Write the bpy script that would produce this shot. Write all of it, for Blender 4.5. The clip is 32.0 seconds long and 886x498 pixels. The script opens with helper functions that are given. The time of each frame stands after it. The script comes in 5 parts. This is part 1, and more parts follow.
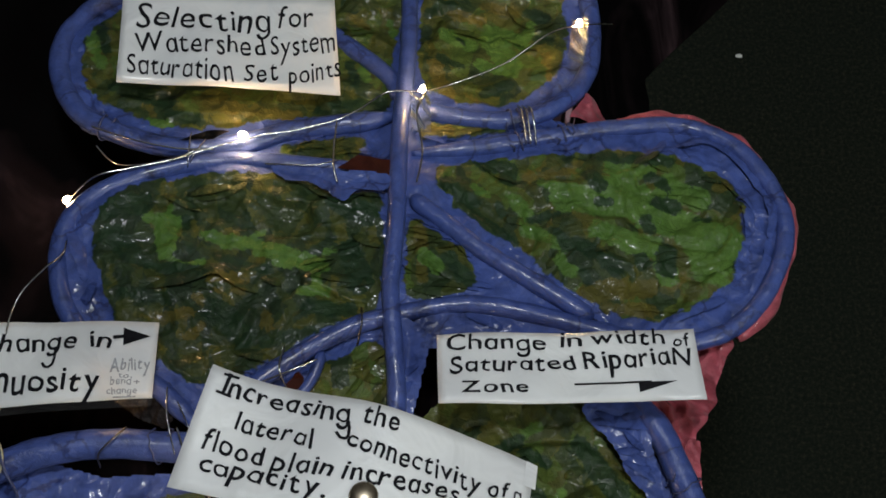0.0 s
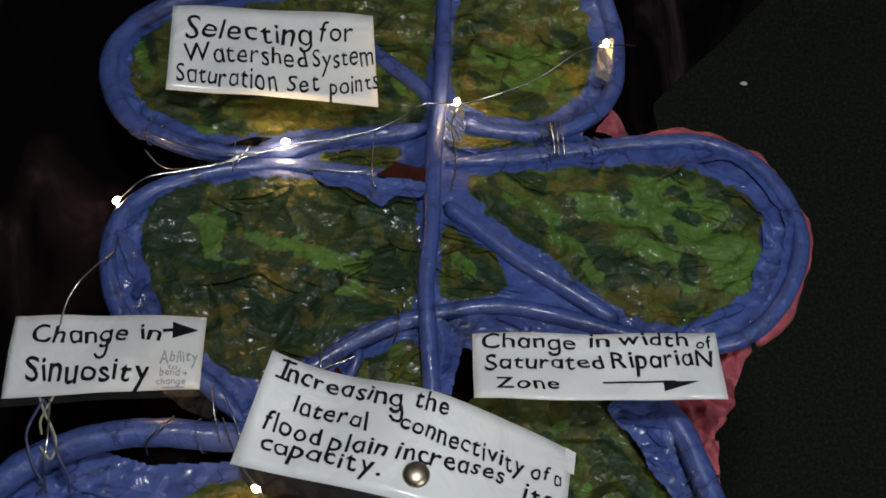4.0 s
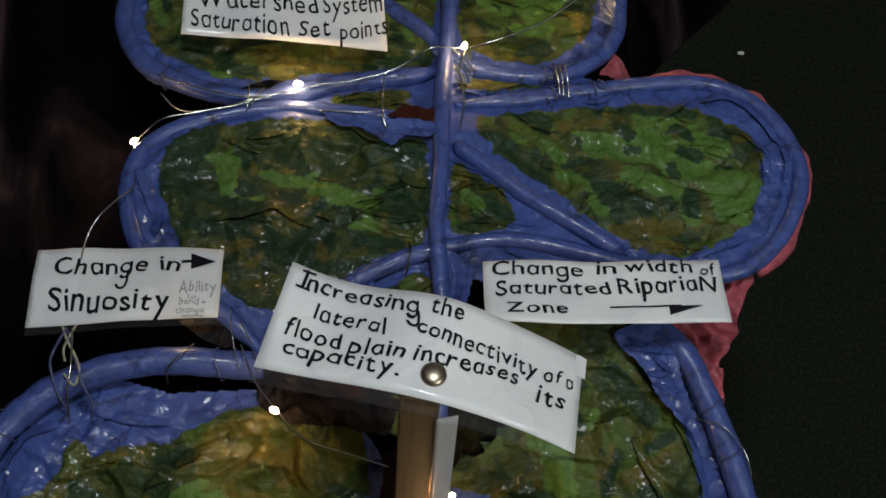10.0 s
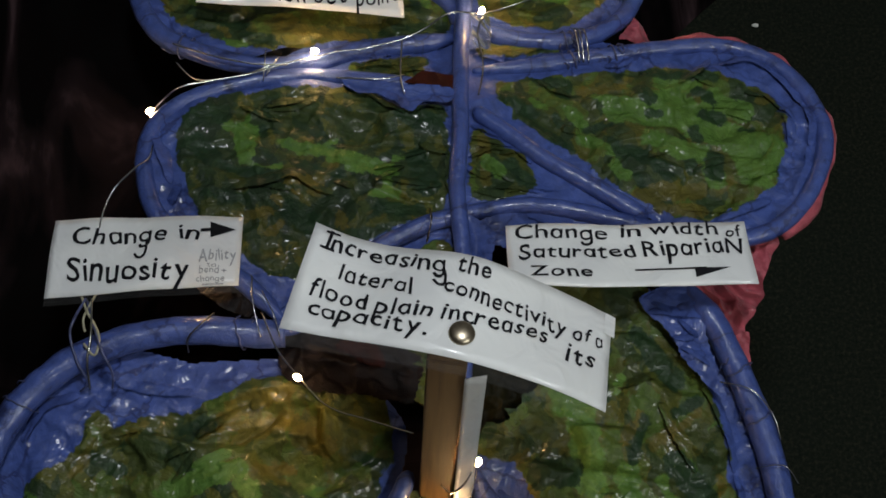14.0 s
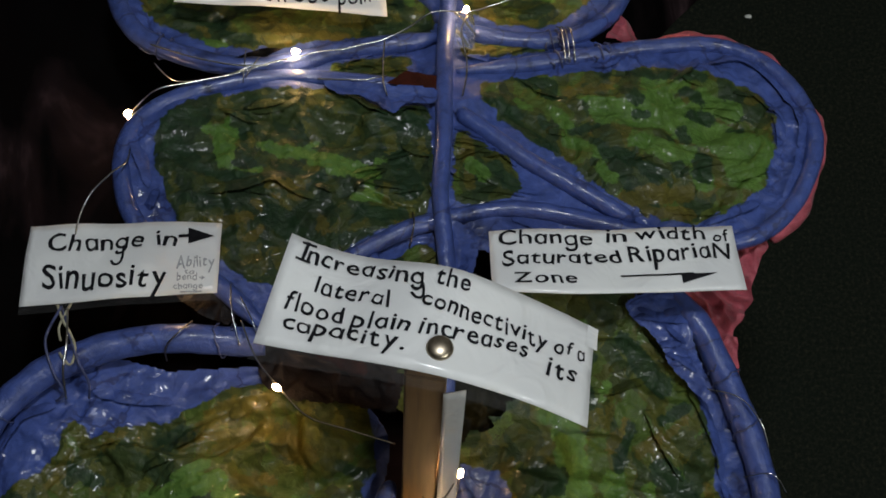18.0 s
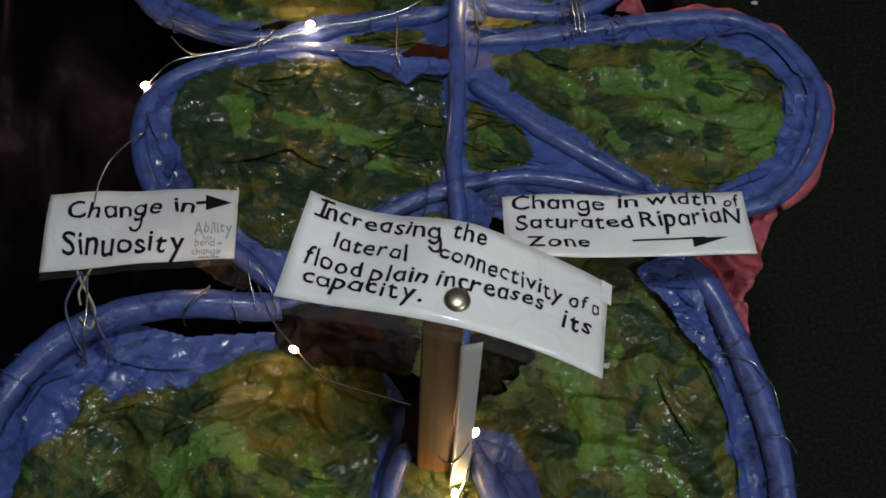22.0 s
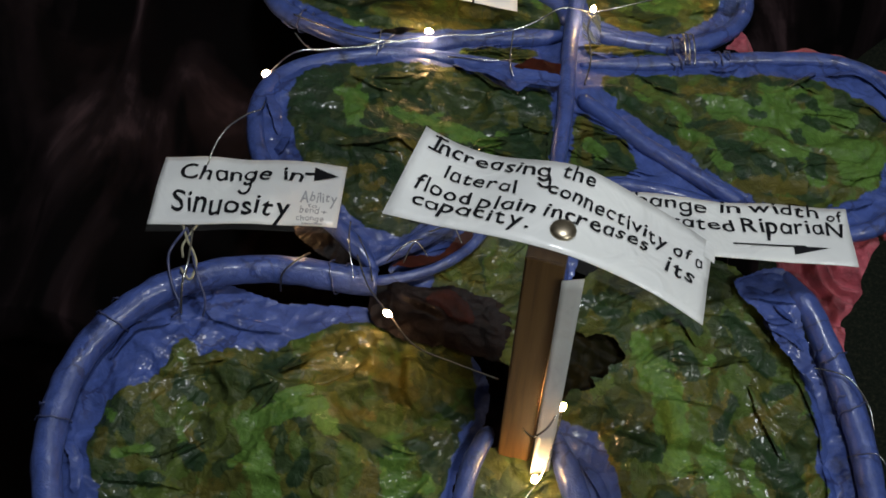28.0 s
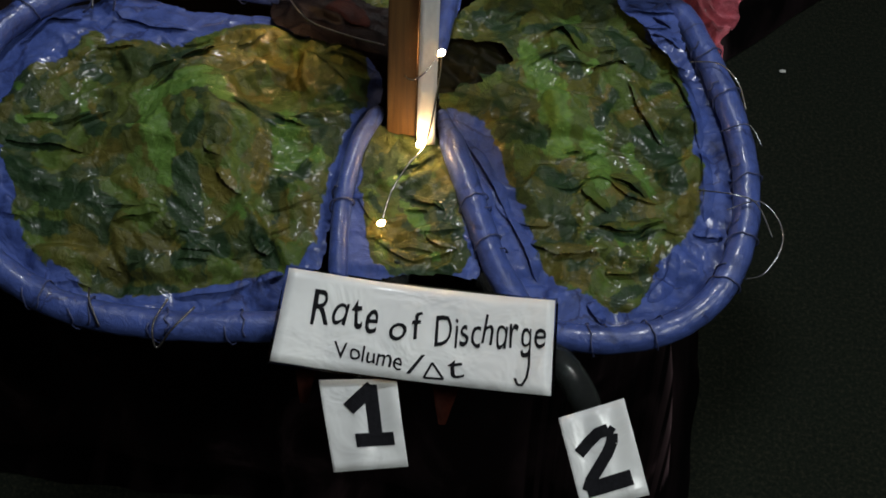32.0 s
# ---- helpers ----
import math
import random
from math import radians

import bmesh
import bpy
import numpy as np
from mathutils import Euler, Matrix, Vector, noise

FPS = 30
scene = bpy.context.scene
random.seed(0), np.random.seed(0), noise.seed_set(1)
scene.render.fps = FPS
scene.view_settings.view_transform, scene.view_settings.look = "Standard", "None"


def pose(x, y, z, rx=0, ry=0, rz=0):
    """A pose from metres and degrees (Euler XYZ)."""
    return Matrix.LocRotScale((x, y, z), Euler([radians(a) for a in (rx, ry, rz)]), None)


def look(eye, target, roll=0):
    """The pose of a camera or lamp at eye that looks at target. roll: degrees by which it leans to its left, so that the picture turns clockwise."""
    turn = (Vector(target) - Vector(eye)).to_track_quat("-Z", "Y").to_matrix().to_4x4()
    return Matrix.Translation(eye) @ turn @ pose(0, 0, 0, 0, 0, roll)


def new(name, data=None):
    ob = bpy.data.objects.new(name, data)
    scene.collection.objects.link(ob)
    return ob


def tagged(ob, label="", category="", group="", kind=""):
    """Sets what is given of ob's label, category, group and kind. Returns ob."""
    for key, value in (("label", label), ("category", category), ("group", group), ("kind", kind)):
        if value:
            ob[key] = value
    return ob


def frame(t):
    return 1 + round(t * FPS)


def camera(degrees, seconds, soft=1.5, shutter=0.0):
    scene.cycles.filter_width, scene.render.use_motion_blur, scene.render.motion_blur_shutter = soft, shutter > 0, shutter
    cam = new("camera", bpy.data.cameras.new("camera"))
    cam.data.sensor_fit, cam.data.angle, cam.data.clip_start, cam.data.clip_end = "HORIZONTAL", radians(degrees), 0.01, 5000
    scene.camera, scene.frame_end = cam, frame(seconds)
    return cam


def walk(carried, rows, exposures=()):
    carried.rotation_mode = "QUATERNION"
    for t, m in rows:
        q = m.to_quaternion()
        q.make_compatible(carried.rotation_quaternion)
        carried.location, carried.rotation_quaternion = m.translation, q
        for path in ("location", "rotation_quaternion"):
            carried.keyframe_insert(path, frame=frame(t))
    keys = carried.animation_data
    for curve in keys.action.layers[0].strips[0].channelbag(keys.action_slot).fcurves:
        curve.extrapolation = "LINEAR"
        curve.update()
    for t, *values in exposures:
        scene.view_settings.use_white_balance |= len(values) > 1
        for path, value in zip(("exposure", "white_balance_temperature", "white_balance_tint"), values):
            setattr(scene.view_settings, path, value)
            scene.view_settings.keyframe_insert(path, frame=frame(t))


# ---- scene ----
cam = camera(38.4, 32.0, soft=1.7)
PATH = [
    (0, (0.012, -0.004, 1.007), (-0.012, 0.585, -0.904), -0.6),
    (0.5, (0.008, -0.004, 1.008), (-0.011, 0.579, -0.905), 0.0),
    (1, (0.006, 0.001, 1.009), (-0.011, 0.586, -0.904), 0.2),
    (1.5, (0.001, 0.005, 1.008), (-0.012, 0.585, -0.906), 0.5),
    (2, (-0.005, -0.003, 1.012), (-0.008, 0.584, -0.900), 1.4),
    (2.5, (-0.019, -0.013, 1.024), (-0.020, 0.588, -0.883), 2.1),
    (3, (-0.029, -0.021, 1.035), (-0.031, 0.591, -0.870), 2.4),
    (3.5, (-0.030, -0.031, 1.045), (-0.030, 0.595, -0.855), 2.7),
    (5.5, (-0.036, -0.090, 1.059), (-0.034, 0.570, -0.830), 2.4),
    (6, (-0.038, -0.109, 1.068), (-0.034, 0.568, -0.814), 2.1),
    (6.5, (-0.036, -0.122, 1.073), (-0.034, 0.561, -0.806), 1.9),
    (7, (-0.036, -0.120, 1.072), (-0.039, 0.558, -0.810), 1.5),
    (7.5, (-0.038, -0.120, 1.067), (-0.036, 0.552, -0.817), 2.0),
    (8, (-0.041, -0.121, 1.069), (-0.041, 0.549, -0.816), 2.1),
    (8.5, (-0.041, -0.123, 1.067), (-0.041, 0.540, -0.820), 2.3),
    (9, (-0.041, -0.122, 1.066), (-0.039, 0.541, -0.821), 2.5),
    (9.5, (-0.043, -0.121, 1.061), (-0.038, 0.534, -0.828), 2.7),
    (10, (-0.040, -0.119, 1.057), (-0.035, 0.534, -0.833), 2.6),
    (10.5, (-0.038, -0.119, 1.050), (-0.027, 0.527, -0.843), 3.0),
    (11, (-0.042, -0.122, 1.045), (-0.032, 0.521, -0.849), 2.7),
    (11.5, (-0.046, -0.125, 1.046), (-0.035, 0.520, -0.847), 2.6),
    (12, (-0.050, -0.130, 1.042), (-0.038, 0.517, -0.850), 2.6),
    (12.5, (-0.049, -0.131, 1.036), (-0.044, 0.506, -0.859), 1.8),
    (13, (-0.052, -0.133, 1.036), (-0.045, 0.505, -0.860), 2.0),
    (13.5, (-0.058, -0.135, 1.038), (-0.055, 0.505, -0.857), 1.9),
    (14, (-0.053, -0.137, 1.037), (-0.057, 0.504, -0.857), 1.1),
    (14.5, (-0.045, -0.133, 1.036), (-0.057, 0.501, -0.861), 0.3),
    (16.5, (-0.037, -0.123, 1.034), (-0.053, 0.504, -0.865), 0.1),
    (17, (-0.037, -0.116, 1.030), (-0.044, 0.504, -0.871), 0.7),
    (17.5, (-0.038, -0.115, 1.026), (-0.044, 0.501, -0.877), 0.9),
    (18, (-0.040, -0.112, 1.025), (-0.041, 0.503, -0.878), 1.2),
    (18.5, (-0.042, -0.111, 1.023), (-0.042, 0.501, -0.881), 1.3),
    (19, (-0.040, -0.113, 1.021), (-0.038, 0.500, -0.883), 1.4),
    (19.5, (-0.043, -0.109, 1.024), (-0.041, 0.502, -0.880), 1.7),
    (20, (-0.046, -0.111, 1.022), (-0.039, 0.497, -0.883), 1.9),
    (20.5, (-0.048, -0.114, 1.021), (-0.040, 0.492, -0.885), 2.1),
    (21, (-0.042, -0.120, 1.021), (-0.039, 0.490, -0.884), 1.4),
    (21.5, (-0.046, -0.132, 1.024), (-0.049, 0.486, -0.879), 1.0),
    (22, (-0.048, -0.150, 1.028), (-0.055, 0.476, -0.872), 0.5),
    (22.5, (-0.058, -0.169, 1.025), (-0.064, 0.460, -0.873), 0.8),
    (23, (-0.063, -0.180, 1.026), (-0.071, 0.452, -0.872), 1.1),
    (23.5, (-0.060, -0.198, 1.026), (-0.073, 0.436, -0.871), 0.8),
    (24, (-0.066, -0.209, 1.027), (-0.081, 0.430, -0.869), 0.7),
    (24.5, (-0.069, -0.224, 1.026), (-0.080, 0.426, -0.866), 0.8),
    (25, (-0.071, -0.247, 1.025), (-0.081, 0.411, -0.864), 0.8),
    (25.5, (-0.070, -0.258, 1.033), (-0.086, 0.410, -0.852), 0.5),
    (27.5, (-0.074, -0.319, 0.998), (-0.105, 0.517, -0.819), 0.9),
    (28, (-0.062, -0.315, 0.970), (-0.196, 0.577, -0.814), -1.6),
    (28.5, (0.003, -0.369, 0.954), (-0.204, 0.615, -0.775), -2.5),
    (29, (0.035, -0.411, 0.942), (-0.216, 0.638, -0.742), -4.3),
    (29.5, (0.040, -0.443, 0.882), (-0.193, 0.619, -0.797), -4.7),
    (30, (0.032, -0.504, 0.855), (-0.188, 0.596, -0.801), -3.5),
    (30.5, (0.046, -0.588, 0.817), (-0.184, 0.549, -0.812), -3.2),
    (31, (0.047, -0.639, 0.803), (-0.167, 0.515, -0.816), -1.8),
    (31.5, (0.063, -0.677, 0.791), (-0.130, 0.487, -0.823), -1.6),
    (32, (0.082, -0.704, 0.783), (-0.089, 0.461, -0.833), -0.9),
]
walk(cam, [(t, look(eye, target, roll)) for t, eye, target, roll in PATH],
     [(0, -0.05), (3.5, -0.04), (6.0, -0.16), (22.0, -0.20), (25.0, -0.08), (28.0, 0.05), (30.0, 0.13), (32.0, 0.09)])

# ---- world and light ----
FLOOR_Z = -0.80
world = bpy.data.worlds.new("world")
scene.world = world
world.use_nodes = True
world.node_tree.nodes["Background"].inputs[0].default_value = (0.010, 0.011, 0.014, 1)
world.node_tree.nodes["Background"].inputs[1].default_value = 1.0
room_light = bpy.data.lights.new("ceiling_panel_light", "AREA")
room_light.shape, room_light.size, room_light.size_y = "RECTANGLE", 0.20, 0.20
room_light.energy, room_light.color = 12.55, (0.90, 0.952, 1.0)
new("ceiling_panel_light", room_light).matrix_world = look((0.05, 0.40, 1.66), (0.0, 0.20, 0.0))
# unseen fill lamp, added to brighten the carpet and the outlet sign
far_light = bpy.data.lights.new("far_fill_light", "AREA")
far_light.shape, far_light.size, far_light.size_y = "RECTANGLE", 0.6, 0.6
far_light.energy, far_light.color = 22.0, (0.95, 1.0, 0.97)
new("far_fill_light", far_light).matrix_world = look((1.0, -0.7, 1.66), (0.5, 0.1, FLOOR_Z))


# ---- node helpers ----
def material(name):
    m = bpy.data.materials.new(name)
    m.use_nodes = True
    return m, m.node_tree.nodes, m.node_tree.links, m.node_tree.nodes["Principled BSDF"]


def ramp(nodes, stops):
    r = nodes.new("ShaderNodeValToRGB")
    while len(r.color_ramp.elements) < len(stops):
        r.color_ramp.elements.new(0.5)
    for e, (p, c) in zip(r.color_ramp.elements, stops):
        e.position, e.color = p, (*c, 1)
    return r


def noise_node(nodes, links, scale, detail=4, rough=0.55, distortion=0.0, vector=None):
    n = nodes.new("ShaderNodeTexNoise")
    n.inputs["Scale"].default_value, n.inputs["Detail"].default_value = scale, detail
    n.inputs["Roughness"].default_value, n.inputs["Distortion"].default_value = rough, distortion
    if vector is not None:
        links.new(vector, n.inputs["Vector"])
    return n


def mix(nodes, links, fac, a, b):
    n = nodes.new("ShaderNodeMix")
    n.data_type = "RGBA"
    for value, socket in ((fac, n.inputs[0]), (a, n.inputs[6]), (b, n.inputs[7])):
        if isinstance(value, (int, float)):
            socket.default_value = value
        elif isinstance(value, tuple):
            socket.default_value = (*value, 1)
        else:
            links.new(value, socket)
    return n.outputs[2]


def math_node(nodes, links, op, *values):
    n = nodes.new("ShaderNodeMath")
    n.operation = op
    for value, socket in zip(values, n.inputs):
        if isinstance(value, (int, float)):
            socket.default_value = value
        else:
            links.new(value, socket)
    return n.outputs[0]


def step(nodes, links, value, low, high):
    n = nodes.new("ShaderNodeMapRange")
    n.interpolation_type = "SMOOTHSTEP"
    links.new(value, n.inputs[0])
    n.inputs[1].default_value, n.inputs[2].default_value = low, high
    return n.outputs[0]


def bump(nodes, links, bsdf, height, strength, distance):
    b = nodes.new("ShaderNodeBump")
    b.inputs["Strength"].default_value, b.inputs["Distance"].default_value = strength, distance
    links.new(height, b.inputs["Height"])
    links.new(b.outputs[0], bsdf.inputs["Normal"])


def coords(nodes):
    return nodes.new("ShaderNodeNewGeometry").outputs["Position"]


# ---- materials ----
BLUE_A, BLUE_B, BLUE_C = (0.047, 0.076, 0.250), (0.088, 0.126, 0.340), (0.015, 0.023, 0.078)


def blue_paint_nodes(nodes, links, pos):
    large = noise_node(nodes, links, 22, 5, 0.6, 0.4, pos)
    r = ramp(nodes, [(0.30, BLUE_C), (0.40, BLUE_A), (0.62, BLUE_A), (0.74, BLUE_B)])
    links.new(large.outputs[0], r.inputs[0])
    wob = nodes.new("ShaderNodeVectorMath")
    wob.operation = "MULTIPLY_ADD"
    links.new(noise_node(nodes, links, 40, 3, 0.6, 0.0, pos).outputs["Color"], wob.inputs[0])
    wob.inputs[1].default_value = (0.03, 0.03, 0.03)
    links.new(pos, wob.inputs[2])
    cracks = nodes.new("ShaderNodeTexVoronoi")
    cracks.feature = "DISTANCE_TO_EDGE"
    cracks.inputs["Scale"].default_value = 26
    links.new(wob.outputs[0], cracks.inputs["Vector"])
    thin = step(nodes, links, math_node(nodes, links, "SUBTRACT", 0.045, cracks.outputs["Distance"]), 0.0, 0.03)
    where = step(nodes, links, noise_node(nodes, links, 15, 2, 0.5, 0.0, pos).outputs[0], 0.47, 0.58)
    coat = nodes.new("ShaderNodeMapRange")
    links.new(noise_node(nodes, links, 70, 5, 0.65, 0.6, pos).outputs[0], coat.inputs[0])
    coat.inputs[1].default_value, coat.inputs[2].default_value = 0.3, 0.7
    coat.inputs[3].default_value, coat.inputs[4].default_value = 0.70, 1.25
    uneven = nodes.new("ShaderNodeVectorMath")
    uneven.operation = "SCALE"
    links.new(r.outputs[0], uneven.inputs[0])
    links.new(coat.outputs[0], uneven.inputs["Scale"])
    return mix(nodes, links, math_node(nodes, links, "MULTIPLY", thin, math_node(nodes, links, "MULTIPLY", where, 0.55)), uneven.outputs[0], (0.012, 0.012, 0.045))


def make_blue():
    m, nodes, links, bsdf = material("blue_paint")
    pos = coords(nodes)
    colour = blue_paint_nodes(nodes, links, pos)
    scuff = noise_node(nodes, links, 140, 6, 0.7, 0.0, pos)
    pale = step(nodes, links, scuff.outputs[0], 0.66, 0.76)
    links.new(mix(nodes, links, math_node(nodes, links, "MULTIPLY", pale, 0.35), colour, (0.22, 0.26, 0.52)), bsdf.inputs["Base Color"])
    bsdf.inputs["Roughness"].default_value = 0.36
    bsdf.inputs["Specular IOR Level"].default_value = 0.35
    bsdf.inputs["Coat Weight"].default_value, bsdf.inputs["Coat Roughness"].default_value = 0.30, 0.16
    fine = noise_node(nodes, links, 90, 5, 0.6, 0.6, pos)
    bump(nodes, links, bsdf, fine.outputs[0], 0.5, 0.004)
    wet = nodes.new("ShaderNodeBump")
    wet.inputs["Strength"].default_value, wet.inputs["Distance"].default_value = 1.0, 0.0024
    links.new(noise_node(nodes, links, 38, 2, 0.45, 0.6, pos).outputs[0], wet.inputs["Height"])
    links.new(wet.outputs[0], bsdf.inputs["Coat Normal"])
    return m


def make_panel():
    """Crumpled painted plastic: a blue shore, then overlapping dabs of dark, olive, mid and bright green and ochre."""
    m, nodes, links, bsdf = material("painted_land")
    pos = coords(nodes)
    blue = blue_paint_nodes(nodes, links, pos)

    def attribute(name):
        n = nodes.new("ShaderNodeAttribute")
        n.attribute_name = name
        return n.outputs["Fac"]

    shore, light, ochre, tone = (attribute(n) for n in ("shore", "meadow", "ochre", "tone"))
    dusk = attribute("dusk")
    wob = nodes.new("ShaderNodeVectorMath")
    wob.operation = "MULTIPLY_ADD"
    links.new(noise_node(nodes, links, 38, 4, 0.6, 0.4, pos).outputs["Color"], wob.inputs[0])
    wob.inputs[1].default_value = (0.030, 0.030, 0.0)
    links.new(pos, wob.inputs[2])
    flat = nodes.new("ShaderNodeVectorMath")
    flat.operation = "MULTIPLY"
    links.new(wob.outputs[0], flat.inputs[0])
    flat.inputs[1].default_value = (1.25, 0.85, 0)

    def dab(scale, offset):
        n = nodes.new("ShaderNodeTexVoronoi")
        n.inputs["Scale"].default_value = scale
        links.new(math_node_vec(nodes, links, flat.outputs[0], offset), n.inputs["Vector"])
        split = nodes.new("ShaderNodeSeparateColor")
        links.new(n.outputs["Color"], split.inputs[0])
        return split.outputs[0], split.outputs[1]

    # overlapping dabs of paint, dark grey-green to olive, each with a clean edge
    one, two = dab(34, (0.0, 0.0, 0.0))
    third, _ = dab(58, (3.1, 1.7, 0.0))
    mottled = math_node(nodes, links, "ADD", math_node(nodes, links, "MULTIPLY", one, 0.62), math_node(nodes, links, "MULTIPLY", third, 0.38))
    base = ramp(nodes, [(0.0, (0.016, 0.029, 0.013)), (0.28, (0.024, 0.041, 0.015)), (0.45, (0.040, 0.052, 0.014)), (0.60, (0.068, 0.070, 0.014)), (0.80, (0.056, 0.088, 0.018))])
    links.new(math_node(nodes, links, "ADD", mottled, tone), base.inputs[0])
    colour = base.outputs[0]
    # brushed patches of ochre, fresh green and dark green over it
    slow = noise_node(nodes, links, 62, 3, 0.6, 0.4, pos)
    quick = noise_node(nodes, links, 150, 4, 0.65, 0.3, pos)
    streak = noise_node(nodes, links, 60, 4, 0.6, 0.6, math_node_vec(nodes, links, flat.outputs[0], (2.3, 0.7, 0.0)))

    def brushed(place, noise_out, reach):
        a = math_node(nodes, links, "MULTIPLY", math_node(nodes, links, "SUBTRACT", noise_out, 0.5), reach)
        b = math_node(nodes, links, "MULTIPLY", math_node(nodes, links, "SUBTRACT", quick.outputs[0], 0.5), 0.009)
        return step(nodes, links, math_node(nodes, links, "ADD", place, math_node(nodes, links, "ADD", a, b)), -0.0011, 0.0011)

    earth = mix(nodes, links, one, (0.064, 0.060, 0.013), (0.112, 0.090, 0.017))
    colour = mix(nodes, links, math_node(nodes, links, "MULTIPLY", brushed(ochre, streak.outputs[0], 0.020), 0.85), colour, earth)
    fresh = mix(nodes, links, two, (0.059, 0.124, 0.022), (0.083, 0.158, 0.030))
    colour = mix(nodes, links, math_node(nodes, links, "MULTIPLY", brushed(light, slow.outputs[0], 0.014), 0.88), colour, fresh)
    deep = mix(nodes, links, third, (0.010, 0.026, 0.011), (0.017, 0.037, 0.015))
    colour = mix(nodes, links, math_node(nodes, links, "MULTIPLY", brushed(dusk, streak.outputs[0], 0.012), 0.94), colour, deep)
    # thin and thick paint
    film = nodes.new("ShaderNodeMapRange")
    links.new(noise_node(nodes, links, 130, 4, 0.65, 0.5, pos).outputs[0], film.inputs[0])
    film.inputs[1].default_value, film.inputs[2].default_value = 0.3, 0.7
    film.inputs[3].default_value, film.inputs[4].default_value = 0.74, 1.26
    scaled = nodes.new("ShaderNodeVectorMath")
    scaled.operation = "SCALE"
    links.new(colour, scaled.inputs[0])
    links.new(film.outputs[0], scaled.inputs["Scale"])
    ragged = noise_node(nodes, links, 48, 3, 0.55, 0.5, pos)
    edge = math_node(nodes, links, "ADD", shore, math_node(nodes, links, "MULTIPLY", math_node(nodes, links, "SUBTRACT", ragged.outputs[0], 0.5), 0.022))
    planted = step(nodes, links, edge, -0.0010, 0.0010)
    links.new(mix(nodes, links, planted, blue, scaled.outputs[0]), bsdf.inputs["Base Color"])
    gloss = noise_node(nodes, links, 60, 3, 0.5, 0.0, pos)
    rough = nodes.new("ShaderNodeMapRange")
    links.new(gloss.outputs[0], rough.inputs[0])
    rough.inputs[3].default_value, rough.inputs[4].default_value = 0.42, 0.62
    links.new(rough.outputs[0], bsdf.inputs["Roughness"])
    bsdf.inputs["Specular IOR Level"].default_value = 0.16
    bsdf.inputs["Coat Roughness"].default_value = 0.16
    shiny = step(nodes, links, noise_node(nodes, links, 24, 3, 0.55, 0.4, pos).outputs[0], 0.47, 0.66)
    links.new(math_node(nodes, links, "MULTIPLY_ADD", shiny, 0.46, 0.05), bsdf.inputs["Coat Weight"])
    # crushed film: sharp wrinkles on the land, broader and shallower ones on the shore
    wrinkle = noise_node(nodes, links, 46, 4, 0.55, 0.5, flat.outputs[0])
    wrinkle.noise_type = "RIDGED_MULTIFRACTAL"
    fold = noise_node(nodes, links, 95, 3, 0.55, 0.5, pos)
    height = math_node(nodes, links, "ADD", math_node(nodes, links, "MULTIPLY", wrinkle.outputs[0], 0.10), fold.outputs[0])
    pleat = noise_node(nodes, links, 34, 3, 0.5, 0.9, math_node_vec(nodes, links, pos, (1.3, 4.1, 0.0)))
    pleat.noise_type = "RIDGED_MULTIFRACTAL"
    broad = noise_node(nodes, links, 52, 3, 0.5, 0.8, pos)
    shallow = math_node(nodes, links, "ADD", broad.outputs[0], math_node(nodes, links, "MULTIPLY", pleat.outputs[0], 0.24))
    level = nodes.new("ShaderNodeMix")
    links.new(planted, level.inputs[0])
    links.new(shallow, level.inputs[2])
    links.new(height, level.inputs[3])
    bump(nodes, links, bsdf, level.outputs[0], 0.66, 0.0048)
    crisp = nodes.new("ShaderNodeBump")
    crisp.inputs["Strength"].default_value, crisp.inputs["Distance"].default_value = 1.0, 0.0050
    links.new(noise_node(nodes, links, 54, 2, 0.40, 0.8, pos).outputs[0], crisp.inputs["Height"])
    links.new(crisp.outputs[0], bsdf.inputs["Coat Normal"])
    return m


def math_node_vec(nodes, links, pos, offset):
    v = nodes.new("ShaderNodeVectorMath")
    v.operation = "ADD"
    links.new(pos, v.inputs[0])
    v.inputs[1].default_value = offset
    return v.outputs[0]


def make_plain(name, colour, rough, vary=0.25, scale=60, metal=0.0, coat=0.0, relief=0.0, sheen=0.0):
    m, nodes, links, bsdf = material(name)
    pos = coords(nodes)
    n = noise_node(nodes, links, scale, 6, 0.6, 0.2, pos)
    low, high = tuple(c * (1 - vary) for c in colour), tuple(min(1, c * (1 + vary)) for c in colour)
    r = ramp(nodes, [(0.32, low), (0.68, high)])
    links.new(n.outputs[0], r.inputs[0])
    links.new(r.outputs[0], bsdf.inputs["Base Color"])
    bsdf.inputs["Roughness"].default_value, bsdf.inputs["Metallic"].default_value = rough, metal
    bsdf.inputs["Coat Weight"].default_value = coat
    bsdf.inputs["Sheen Weight"].default_value = sheen
    if relief:
        bump(nodes, links, bsdf, n.outputs[0], 0.6, relief)
    return m


